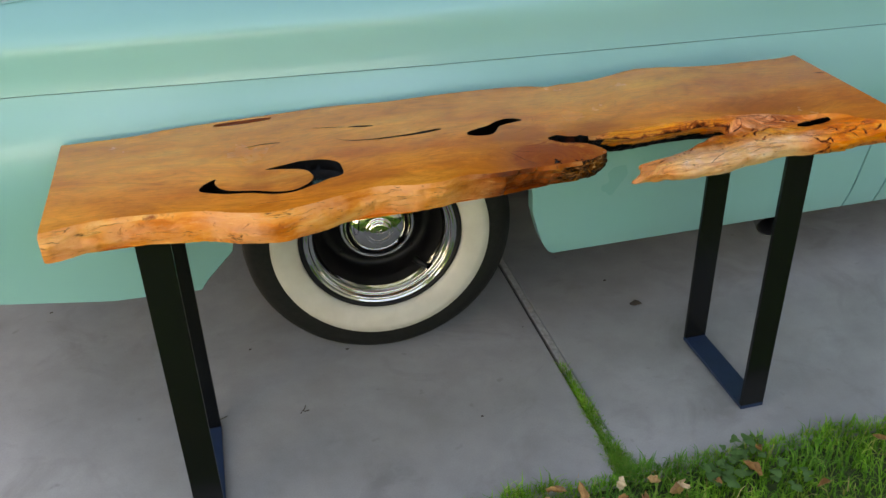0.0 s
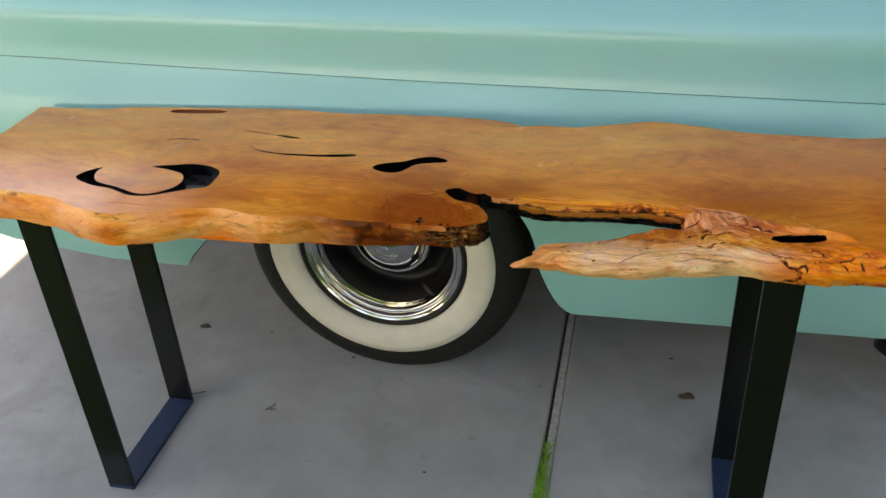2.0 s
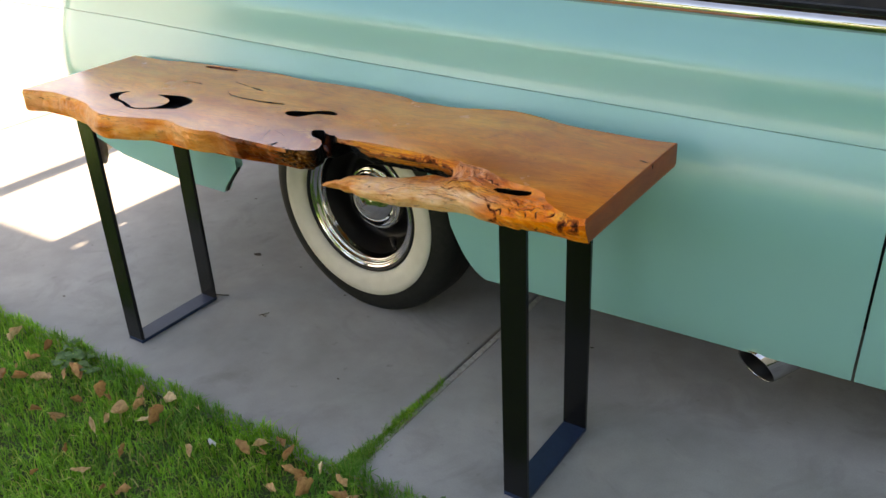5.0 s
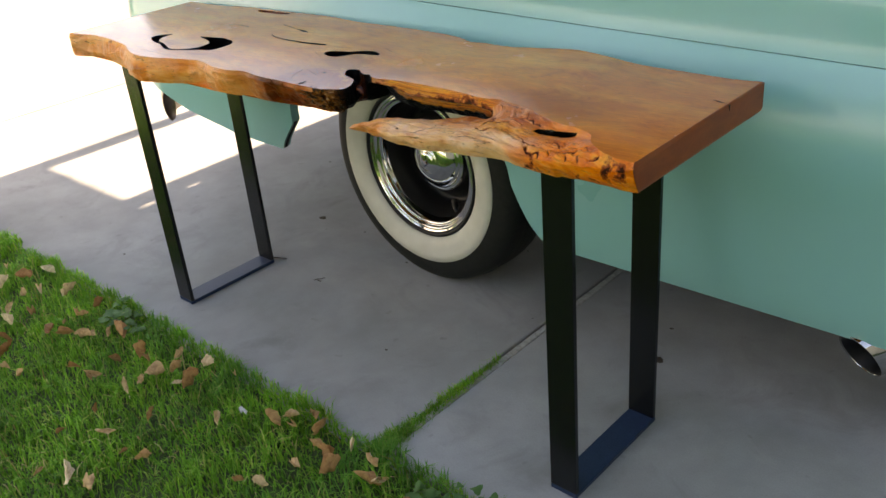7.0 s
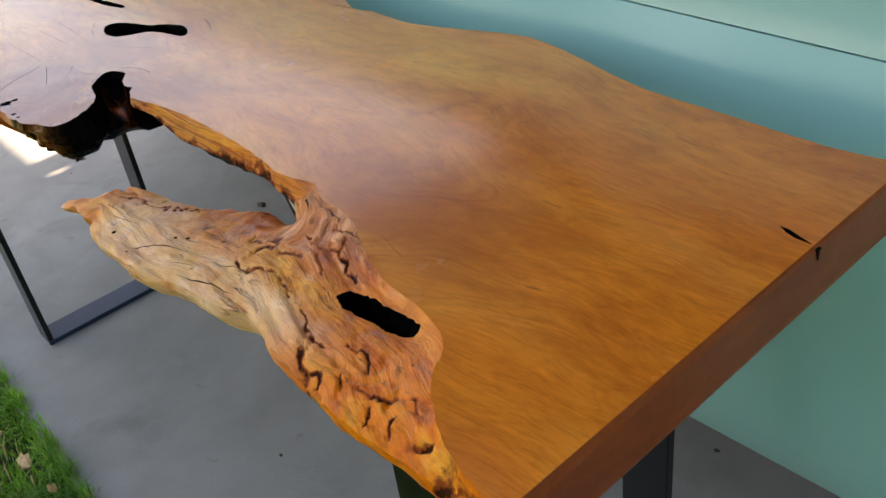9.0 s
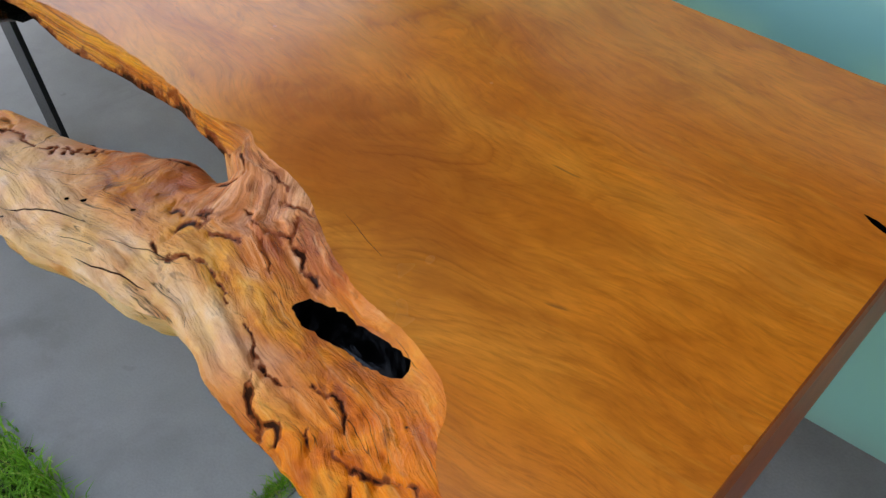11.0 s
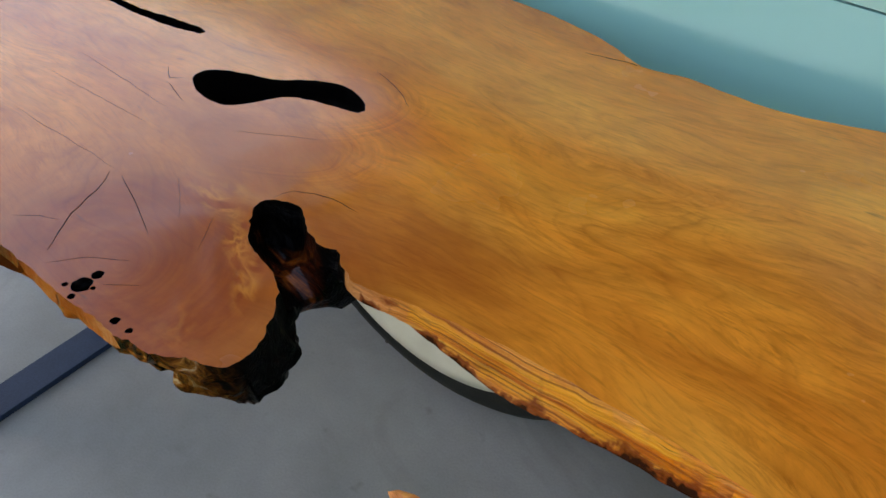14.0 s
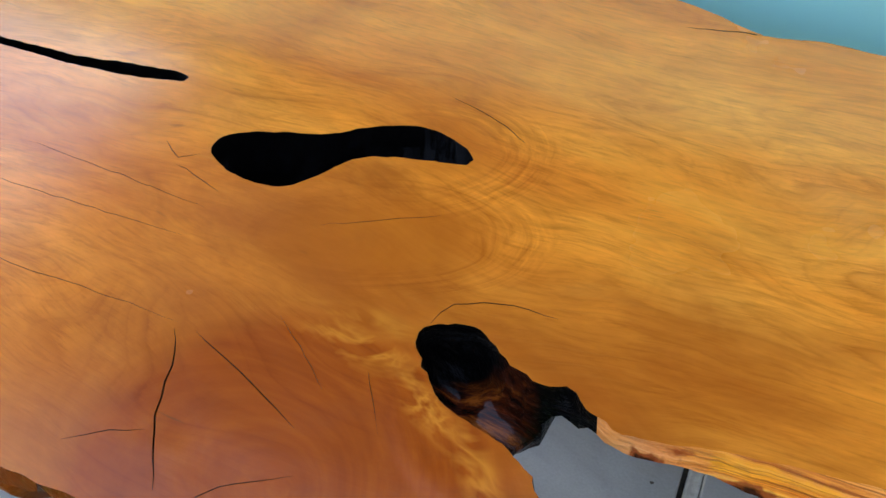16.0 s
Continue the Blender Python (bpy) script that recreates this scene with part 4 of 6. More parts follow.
def wood_zones(pts):
    """Weights of pale sapwood, brown figure, salmon wood and glowing orange wood."""
    pts = np.asarray(pts, float)
    x = pts[:, 0]
    y = pts[:, 1] + np.array([rough_noise((a, b, 0), (28, 46, 1), 51.0) * 0.014 for a, b in pts])
    mid = np.interp(x, [0.98, 1.06, 1.11, 1.16, 1.22, 1.3], [-0.004, -0.008, -0.011, -0.015, -0.020, -0.028])
    half = np.interp(x, [1.0, 1.06, 1.12, 1.18, 1.26, 1.34], [0.006, 0.022, 0.021, 0.014, 0.011, 0.004])
    lim = np.interp(x, [0.9, 1.05, 1.12, 1.20], [0.0, 0.026, 0.0385, 0.062])
    soft = np.interp(x, [1.11, 1.16], [0.001, 0.009])
    fing = smooth_step(x, 0.86, 0.90) * (1 - smooth_step(y * (x > 1.12) + pts[:, 1] * (x <= 1.12), lim - soft, lim + soft))
    brown = np.exp(-(((y - mid) / half) ** 2)) * fing * smooth_step(x, 1.0, 1.05)
    tip = 1 - smooth_step(x, 0.93, 0.975)
    orange = np.clip(tip * fing * 0.5 + smooth_step(x + 1.2 * np.clip(-0.045 - pts[:, 1], -0.05, 0.02), 1.21, 1.33) * fing, 0, 1)
    orange = np.maximum(orange, 0.9 * np.exp(-(((x - 1.295) / 0.045) ** 2) - ((y + 0.012) / 0.026) ** 2) * fing)
    pale = smooth_step(mid - y, -0.004, 0.010) * fing * (1 - orange)
    # the strip along the slot: glowing in its middle, rosy at both rims
    strip = smooth_step(x, 0.82, 0.86) * (1 - smooth_step(x, 1.10, 1.19)) * (pts[:, 1] > np.interp(x, [0.9, 1.05, 1.12], [0.0, 0.028, 0.040]))
    dt, do = distance(flat, pts), distance(outer, pts)
    u = dt / (dt + do + 1e-6) + np.array([rough_noise((a, b, 0), (30, 90, 1), 71.0) * 0.25 for a, b in pts])
    core = smooth_step(u, 0.18, 0.36) * (1 - smooth_step(u, 0.62, 0.84))
    orange = np.maximum(orange, strip * (0.6 + 0.4 * core))
    salmon = smooth_step(y - mid, 0.0, 0.010) * fing * (1 - smooth_step(x, 1.26, 1.33))
    salmon = np.maximum(salmon, 0.2 * strip * (1 - core))
    pale = np.maximum(pale, 0.3 * strip * (1 - core))
    return np.stack([pale * 0.95, brown, salmon, orange], 1)


def give(me, pts, fib):
    """Stores wood zones, creases and the across-fibre length on a mesh."""
    a = me.attributes.new("zones", "FLOAT_COLOR", "POINT")
    a.data.foreach_set("color", wood_zones(pts).astype(np.float32).ravel())
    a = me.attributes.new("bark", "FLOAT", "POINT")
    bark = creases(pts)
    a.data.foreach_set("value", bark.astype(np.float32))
    a = me.attributes.new("fibre", "FLOAT", "POINT")
    a.data.foreach_set("value", np.asarray(fib, np.float32))


from mathutils import geometry

base_pts, edges = [], []


def add_loop(loop):
    s = len(base_pts)
    base_pts.extend([tuple(p) for p in loop])
    edges.extend([(s + i, s + (i + 1) % len(loop)) for i in range(len(loop))])


add_loop(flat), add_loop(outer)
for h, _ in HOLES:
    add_loop(h)
gx, gy = np.meshgrid(np.arange(-0.19, 1.47, 0.0021), np.arange(-0.095, 0.37, 0.0021))
grid = np.stack([gx.ravel(), gy.ravel()], 1) + rng.uniform(-0.0006, 0.0006, (gx.size, 2))
grid = grid[(grid[:, 1] < 0.07) & (grid[:, 0] > 0.7)]
keep = inside(outer, grid) & ~inside(flat, grid)
grid = grid[keep]
grid = grid[(distance(flat, grid) > 0.0015) & (distance(outer, grid) > 0.0015)]
base_pts.extend([tuple(p) for p in grid])
# closer points along the creases
extra = []
for line, r in CREASE_LINES:
    line = spline(line, 0.0016)
    d = np.gradient(line, axis=0)
    d /= np.linalg.norm(d, axis=1)[:, None] + 1e-12
    side_way = np.stack([-d[:, 1], d[:, 0]], 1)
    for o in (-0.0034, -0.0022, -0.0012, -0.0004, 0.0004, 0.0012, 0.0022, 0.0034):
        extra.append(line + side_way * o)
extra = np.vstack(extra)
extra = extra[inside(outer, extra) & ~inside(flat, extra)]
extra = extra[(distance(flat, extra) > 0.001) & (distance(outer, extra) > 0.001)]
base_pts.extend([tuple(p) for p in extra])
cv, ce, cf, *_ = geometry.delaunay_2d_cdt([Vector(p) for p in base_pts], edges, [], 0, 1e-6)
cv = np.array([(v.x, v.y) for v in cv])
tri = np.array([f for f in cf if len(f) == 3])
cen = cv[tri].mean(1)
ok = inside(outer, cen)
in_hole = np.zeros(len(cen), bool)
for h, _ in HOLES:
    in_hole |= inside(h, cen)
on_flat = inside(flat, cen)
cz = surface(cv)
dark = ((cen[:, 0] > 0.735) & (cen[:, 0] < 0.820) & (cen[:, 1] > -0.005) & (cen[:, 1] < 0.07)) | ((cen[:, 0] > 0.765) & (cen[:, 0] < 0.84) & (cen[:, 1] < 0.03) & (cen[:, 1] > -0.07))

table = thing("console_table", pose(0, 0, 0), "live-edge wooden console table on black steel frames, standing on concrete", "table")


def slab_part(name, mask, material, label, smooth):
    t = tri[mask]
    used, inv = np.unique(t, return_inverse=True)
    v = [(cv[i][0], cv[i][1], cz[i]) for i in used]
    f = inv.reshape(-1, 3)
    a, b, c = (np.array(v)[f[:, k]] for k in range(3))
    up = np.cross(b - a, c - a)[:, 2] > 0
    f = np.where(up[:, None], f, f[:, ::-1])
    me = mesh_of(name, v, f.tolist(), material, smooth)
    if material is M_LIVE:
        q = cv[used]
        narrow = 1.0 + 5.0 * (1 - smooth_step(q[:, 0], 1.06, 1.18)) * (q[:, 1] > np.interp(q[:, 0], [1.0, 1.05, 1.12], [0.02, 0.028, 0.039]))
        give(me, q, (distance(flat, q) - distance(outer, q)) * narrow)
    return part_mesh(name, me, slab, label)


slab = thing("slab")
slab.parent = table
slab_part("sanded_top", ok & on_flat & ~in_hole, M_TOP, "honey-brown oiled wood with swirling grain", False)
at_end = (cen[:, 0] > 1.4632) | (cen[:, 0] < -0.1858)
for side in (cen[:, 0] > 0.5, cen[:, 0] < 0.5):
    slab_part("eased_arris", ok & ~on_flat & ~in_hole & at_end & side, M_END, "rubbed edge of the sawn end", False)
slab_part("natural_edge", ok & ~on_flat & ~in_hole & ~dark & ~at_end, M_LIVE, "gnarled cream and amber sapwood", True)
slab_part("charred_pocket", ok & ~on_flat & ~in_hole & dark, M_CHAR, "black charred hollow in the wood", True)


def hole_body(loop, depth):
    """Walls and floor of one hollow."""
    n = outward(loop)
    zt = surface(loop)
    rows = [(0.0, 0.0), (0.3, 0.0006), (0.65, 0.001), (1.0, 0.0004)]
    v, f = [], []
    k = len(loop)
    thin = depth < 0.007
    for q, (s, o) in enumerate(rows):
        for i in range(k):
            j = 0.0 if (q == 0 or thin) else rough_noise((loop[i][0], loop[i][1], s), (90, 90, 9), 3.0) * 0.0034
            p = loop[i] + n[i] * ((0 if thin else o) + j)
            v.append((p[0], p[1], zt[i] - depth * s))
    for q in range(len(rows) - 1):
        for i in range(k):
            j = (i + 1) % k
            f.append((q * k + i, (q + 1) * k + i, (q + 1) * k + j, q * k + j))
    s = (len(rows) - 1) * k
    for a, b, c in geometry.tessellate_polygon([[Vector((*v[s + i][:2], 0)) for i in range(k)]]):
        f.append((s + a, s + b, s + c))
    return v, f


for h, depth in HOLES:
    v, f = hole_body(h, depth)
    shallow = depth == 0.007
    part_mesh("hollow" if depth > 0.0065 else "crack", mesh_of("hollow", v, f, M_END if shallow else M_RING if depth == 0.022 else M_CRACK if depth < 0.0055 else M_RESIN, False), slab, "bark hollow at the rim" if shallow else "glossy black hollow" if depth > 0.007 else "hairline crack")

# the side of the slab, from the rim down to the underside
normals = outward(outer)
for _ in range(3):
    normals = (normals + np.roll(normals, 1, 0) + np.roll(normals, -1, 0)) / 3
    normals /= np.linalg.norm(normals, axis=1)[:, None]
rim_z = surface(outer)
is_end = (np.abs(outer[:, 0] + 0.188) < 0.003) | (np.abs(outer[:, 0] - 1.466) < 0.003)
front = (outer[:, 1] < 0.05)
bott = np.where((outer[:, 0] > 0.86) & (outer[:, 1] < 0.033), np.interp(outer[:, 0], [0.868, 0.93, 1.25, 1.46], [0.703, 0.699, 0.708, 0.714]), BOT)
bott = np.where(outer[:, 0] > 1.33, np.maximum(bott, np.interp(outer[:, 0], [1.33, 1.46], [0.709, 0.7145])), bott)
under = np.where((outer[:, 1] < 0) & (outer[:, 0] < 0.85), np.interp(outer[:, 0], [-0.18, 0.2, 0.5, 0.7, 0.85], [0.0, -0.004, 0.012, 0.022, 0.022]), np.where(front, 0.010, 0.006))
slot_side = (outer[:, 0] > 0.80) & (outer[:, 0] < 1.118) & (outer[:, 1] > 0.034) & (outer[:, 1] < 0.06)
under = np.where(slot_side, 0.031, under)
under = np.where((outer[:, 0] > 1.33) & (outer[:, 1] < -0.04), 0.016, under)
lobe = (outer[:, 0] > 0.62) & (outer[:, 0] < 0.86) & (outer[:, 1] < 0.03)
under = np.where(lobe, np.interp(outer[:, 0], [0.76, 0.80], [0.036, 0.034]), under)
under = np.where(slot_side & (outer[:, 0] < 0.88), np.interp(outer[:, 0], [0.83, 0.87], [0.055, 0.036]), under)
bulge = np.where(slot_side | lobe, 0.0, 1.0) * np.where((outer[:, 1] < 0) & (outer[:, 0] < 0.5), np.interp(outer[:, 0], [-0.18, 0.2, 0.5], [0.002, 0.008, 0.002]), 0.002)
ROWS_SIDE = 12
v, f = [], []
k = len(outer)
for q in range(ROWS_SIDE):
    s = q / (ROWS_SIDE - 1)
    for i in range(k):
        zt = rim_z[i]
        z = zt + (bott[i] - zt) * s
        if is_end[i]:
            o = -0.002 * max(0, s - 0.9) * 10
        else:
            o = bulge[i] * math.sin(math.pi * s) - under[i] * s ** (0.35 if slot_side[i] and outer[i][0] < 0.84 else 0.6 if slot_side[i] else 1.9 if lobe[i] and outer[i][0] > 0.79 else 1.0 if lobe[i] else 1.35)
            if q:
                p3 = (outer[i][0], outer[i][1], z)
                o += rough_noise(p3, (24, 24, 60), 1.0) * (0.0015 if slot_side[i] else 0.0035) + rough_noise(p3, (70, 70, 170), 4.0) * (0.0075 if lobe[i] else 0.0018)
        p = outer[i] + normals[i] * o
        if is_end[i] and p[1] < -0.02 and p[0] > 1:
            p = p + np.array([0.0, 0.017 * s**1.35 * float(smooth_step(-p[1], 0.02, 0.07))])
        v.append((p[0], p[1], z))
faces_live, faces_char, faces_end = [], [], []
for q in range(ROWS_SIDE - 1):
    for i in range(k):
        j = (i + 1) % k
        face = (q * k + i, (q + 1) * k + i, (q + 1) * k + j, q * k + j)
        x, y = outer[i]
        if is_end[i] and is_end[j]:
            faces_end.append(face)
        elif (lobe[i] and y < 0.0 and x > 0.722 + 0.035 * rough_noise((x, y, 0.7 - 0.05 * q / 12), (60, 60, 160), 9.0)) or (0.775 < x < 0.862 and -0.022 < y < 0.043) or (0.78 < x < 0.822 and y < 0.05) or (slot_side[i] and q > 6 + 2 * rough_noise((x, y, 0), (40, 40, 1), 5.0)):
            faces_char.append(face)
        else:
            faces_live.append(face)
bottom_face = [tuple((ROWS_SIDE - 1) * k + t for t in abc) for abc in geometry.tessellate_polygon([[Vector((*v[(ROWS_SIDE - 1) * k + i][:2], 0)) for i in range(k)]])]


def pick(name, faces, material, label, smooth):
    used = sorted({i for fc in faces for i in fc})
    at = {i: n for n, i in enumerate(used)}
    me = mesh_of(name, [v[i] for i in used], [tuple(at[i] for i in fc) for fc in faces], material, smooth)
    if material is M_LIVE:
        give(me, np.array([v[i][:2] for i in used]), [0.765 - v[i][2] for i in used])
    part_mesh(name, me, slab, label)


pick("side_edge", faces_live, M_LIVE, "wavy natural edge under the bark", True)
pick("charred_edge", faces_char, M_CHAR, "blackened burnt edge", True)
pick("sawn_end", [fc for fc in faces_end if v[fc[0]][0] < 0.5], M_END, "straight sawn end", False)
pick("sawn_end", [fc for fc in faces_end if v[fc[0]][0] > 0.5], M_END, "straight sawn end", False)
# a drying check that runs over the rim of the sawn end
check = [(1.4675, 0.2105, 0.7635), (1.4675, 0.2150, 0.7635), (1.4672, 0.2140, 0.760), (1.4670, 0.2146, 0.756), (1.4668, 0.2140, 0.7535), (1.4670, 0.2132, 0.756), (1.4672, 0.2118, 0.760)]
part_mesh("end_check", mesh_of("end_check", check + [(1.462, y, z) for _, y, z in check], [(0, 1, 2, 6), (6, 2, 3, 5), (5, 3, 4)] + [(i, 7 + i, 7 + (i + 1) % 7, (i + 1) % 7) for i in range(7)], M_CHAR), slab, "dark drying crack")
pick("underside", bottom_face, M_TOP, "", False)


def leg_frame(x0, x1, y0, y1, label):
    """A closed loop of wide flat bar: two posts, a foot bar and a plate under the slab."""
    leg = thing("leg_frame", None, label)
    leg.parent = table
    t = 0.0105
    for ya in (y0, y1 - t):
        part("post", box((x0, ya, t + 0.0004), (x1, ya + t, 0.702), 0.0014), M_STEEL, leg)
    part("foot_bar", box((x0, y0, 0.0), (x1, y1, t), 0.0014), M_FOOT, leg, "black foot bar with blue sky sheen in its colour")
    part("top_plate", box((x0 - 0.004, y0 + 0.012, 0.7025), (x1 + 0.004, y1, 0.7085), 0.001), M_STEEL, leg)
    return leg


leg_frame(-0.049, 0.0115, -0.0105, 0.2865, "black steel loop leg at the table's end")
leg_frame(1.2485, 1.3085, 0.0, 0.2985, "black steel loop leg at the table's end")


# ---- the car ----
CAR = Matrix.Translation((0, 0.37, 0)) @ pose(0, 0, 0, 0, 2.0, 3.4)
car = thing("classic_car", CAR, "turquoise classic car with whitewall tyres parked on concrete", "car")
WHEEL_X, TAIL, NOSE, WIDE = 0.455, -0.69, 4.15, 1.74


def low_edge(u):
    """The lower edge of the body side, with the wheel openings."""
    z = float(np.interp(u, [-0.7, -0.6, -0.42, -0.19, 0.0, 0.9, 4.2], [0.50, 0.455, 0.385, 0.345, 0.338, 0.270, 0.28]))
    for cx in (WHEEL_X + 0.005, WHEEL_X + 2.92):
        d = u - cx
        if abs(d) < 0.372:
            z = max(z, 0.43 + math.sqrt(max(0.0, 0.372**2 - d * d)) * 0.76)
        elif 0 < d < 0.46:
            t = (d - 0.372) / 0.088
            z = max(z, 0.43 - (0.43 - 0.270) * (1 - (1 - min(1, t)) ** 1.7))
        elif -0.497 < d < 0:
            z = max(z, float(np.interp(-d, [0.372, 0.430, 0.438, 0.446, 0.452], [0.440, 0.372, 0.361, 0.348, 0.335])))
    return z


SEAM = 0.835


def seam(u):
    """The height of the long panel seam, sinking a little towards the door."""
    return float(np.interp(u, [-0.7, -0.26, 0.1, 0.58, 1.04, 1.55], [0.846, 0.845, 0.838, 0.831, 0.829, 0.827]))


PROFILE = [(0.20, 0.075), (0.270, 0.030), (0.32, 0.015), (0.45, -0.006), (0.60, -0.030), (0.66, -0.037), (0.70, -0.034), (0.74, -0.026), (0.78, -0.013), (0.82, 0.004), (0.843, 0.012), (0.87, 0.0145), (0.93, 0.0145), (0.955, 0.0165), (0.968, 0.022), (0.99, 0.048), (1.015, 0.080), (1.05, 0.125)]


def skin(u, z):
    """How far in from the reference line the body side lies."""
    v = float(np.interp(z, [p[0] for p in PROFILE], [p[1] for p in PROFILE]))
    r = 0.17
    if u < TAIL + r:
        t = min(1.0, (TAIL + r - u) / r)
        v += r * (1 - math.sqrt(max(0.0, 1 - t * t)))
    if u > NOSE - 0.5:
        t = min(1.0, (u - NOSE + 0.5) / 0.5)
        v += 0.4 * (1 - math.sqrt(max(0.0, 1 - t * t)))
    return v


def smooth_skin(u, z):
    k = 0.012 + 0.012 * min(1.0, max(0.0, (0.80 - z) / 0.06))
    return sum(skin(u, z + k * d) for d in (-3, -2, -1, 0, 1, 2, 3)) / 7


def columns(a, b):
    us = set(np.linspace(a, b, int((b - a) / 0.03) + 2).round(4))
    for cx in (WHEEL_X + 0.005, WHEEL_X + 2.92):
        for s in (-1, 1):
            us |= set((cx + s * np.linspace(0.30, 0.372, 16)).round(4)) | set((cx + s * np.linspace(0.372, 0.50, 26)).round(4))
    us |= set((TAIL + 0.17 * (1 - np.cos(np.linspace(0, math.pi / 2, 12)))).round(4))
    return sorted(u for u in us if a <= u <= b)


def belt(u):
    """The top of the body side: low at the tail, full height from the cabin on."""
    return float(np.interp(u, [-0.69, -0.66, -0.6, -0.45, 0.0, 0.75], [0.868, 0.93, 0.965, 1.0, 1.035, 1.05]))


def body_panel(name, a, b, z_lo, z_hi, rows, lip, far=False, label=""):
    """One sheet of the body side with its edges turned in."""
    us = columns(a, b)
    us = [us[0]] + us + [us[-1]]
    grid_v = []
    for c, u in enumerate(us):
        lo, hi = (z_lo(u), z_hi(u))
        edge_col = c in (0, len(us) - 1)
        col = [(lo + (0.004 if lip > 0.02 else 0.0), lip), (lo + (0.001 if lip > 0.02 else 0.0), 0.006)] + [(lo + (hi - lo) * q / rows, 0.0) for q in range(rows + 1)] + [(hi, 0.010)]
        pts = []
        for q, (z, deep) in enumerate(col):
            v = smooth_skin(u, z) + deep + (0.014 if edge_col else 0.0)
            pts.append((u, v if not far else WIDE - v, z))
        grid_v.append(pts)
    k = len(grid_v[0])
    v = [p for col in grid_v for p in col]
    f = []
    for c in range(len(us) - 1):
        for q in range(k - 1):
            fc = (c * k + q, (c + 1) * k + q, (c + 1) * k + q + 1, c * k + q + 1)
            f.append(fc if not far else fc[::-1])
    me = mesh_of(name, v, f, M_PAINT, True)
    me.set_sharp_from_angle(angle=radians(35))
    return part_mesh(name, me, car, label)


DOOR_A, DOOR_B = 1.842, 1.953
for far in (False, True):
    body_panel("rear_fender", TAIL, DOOR_A - 0.003, low_edge, lambda u: seam(u) - 0.0008, 26, 0.03, far)
    body_panel("rear_deck_side", TAIL, DOOR_A - 0.003, lambda u: seam(u) + 0.0008, belt, 14, 0.014, far)
    body_panel("door_pillar", DOOR_A + 0.003, DOOR_B - 0.003, low_edge, lambda u: 1.05, 34, 0.03, far)
    body_panel("door", DOOR_B + 0.003, 3.0, lambda u: low_edge(u) if u < 2.9 else 0.36, lambda u: 1.05, 34, 0.03, far)
    body_panel("front_fender", 3.006, NOSE, low_edge, lambda u: 1.05, 34, 0.03, far)


def sheet(name, us, section, material, smooth=True, label=""):
    v, f = [], []
    k = len(section(us[0]))
    for u in us:
        v += section(u)
    for i in range(len(us) - 1):
        for q in range(k - 1):
            f.append((i * k + q, i * k + q + 1, (i + 1) * k + q + 1, (i + 1) * k + q))
    return part_mesh(name, mesh_of(name, v, f, material, smooth), car, label)


def deck(u):
    """Boot lid and bonnet, bowed across the car."""
    top = belt(u)
    a = smooth_skin(u, top - 0.005)
    h = float(np.interp(u, [TAIL, TAIL + 0.25, 0.2, 0.75], [0.0, 0.02, 0.05, 0.10]))
    return [(u, a + (WIDE - 2 * a) * s, top - 0.002 + h * math.sin(math.pi * s) ** 0.6) for s in np.linspace(0, 1, 17)]


sheet("boot_lid", list(np.linspace(TAIL + 0.001, 0.75, 24)), deck, M_PAINT)
sheet("bonnet", list(np.linspace(2.95, NOSE - 0.02, 24)), deck, M_PAINT)
sheet("cabin_sill", list(np.linspace(0.75, 2.95, 12)), deck, M_DARK)


def tail_face(s):
    w = TAIL + 0.004
    return [(w + 0.16 * (1 - math.sqrt(max(0, 1 - (2 * s - 1) ** 8))) * 0.3, 0.17 + (WIDE - 0.34) * s, z) for z in np.linspace(0.50, 0.865, 8)]


v, f = [], []
for s in np.linspace(0, 1, 12):
    v += tail_face(s)
for i in range(11):
    for q in range(7):
        f.append((i * 8 + q, i * 8 + q + 1, (i + 1) * 8 + q + 1, (i + 1) * 8 + q))
part_mesh("tail_panel", mesh_of("tail_panel", v, f, M_PAINT, True), car)
v = [(NOSE - 0.02 - 0.1 * (2 * s - 1) ** 4, 0.4 + (WIDE - 0.8) * s, z) for s in np.linspace(0, 1, 12) for z in np.linspace(0.40, 1.06, 6)]
f = [(i * 6 + q, (i + 1) * 6 + q, (i + 1) * 6 + q + 1, i * 6 + q + 1) for i in range(11) for q in range(5)]
part_mesh("grille", mesh_of("grille", v, f, M_CHROME, True), car, "chrome grille")
part("boot_floor", box((TAIL + 0.25, 0.30, 0.50), (0.95, WIDE - 0.30, 0.62), 0.03), M_DARK, car)
part("underbody", box((0.951, 0.30, 0.33), (NOSE - 0.3, WIDE - 0.30, 0.62), 0.03), M_DARK, car)
for far in (False, True):
    y0, y1 = (0.055, 0.075) if not far else (WIDE - 0.075, WIDE - 0.055)
    part("gap_backing", box((TAIL + 0.2, y0, SEAM - 0.03), (NOSE - 0.5, y1, SEAM + 0.03)), M_GAP, car)
    part("gap_backing", box((DOOR_A - 0.03, y0, 0.40), (DOOR_B + 0.03, y1, 1.0)), M_GAP, car)
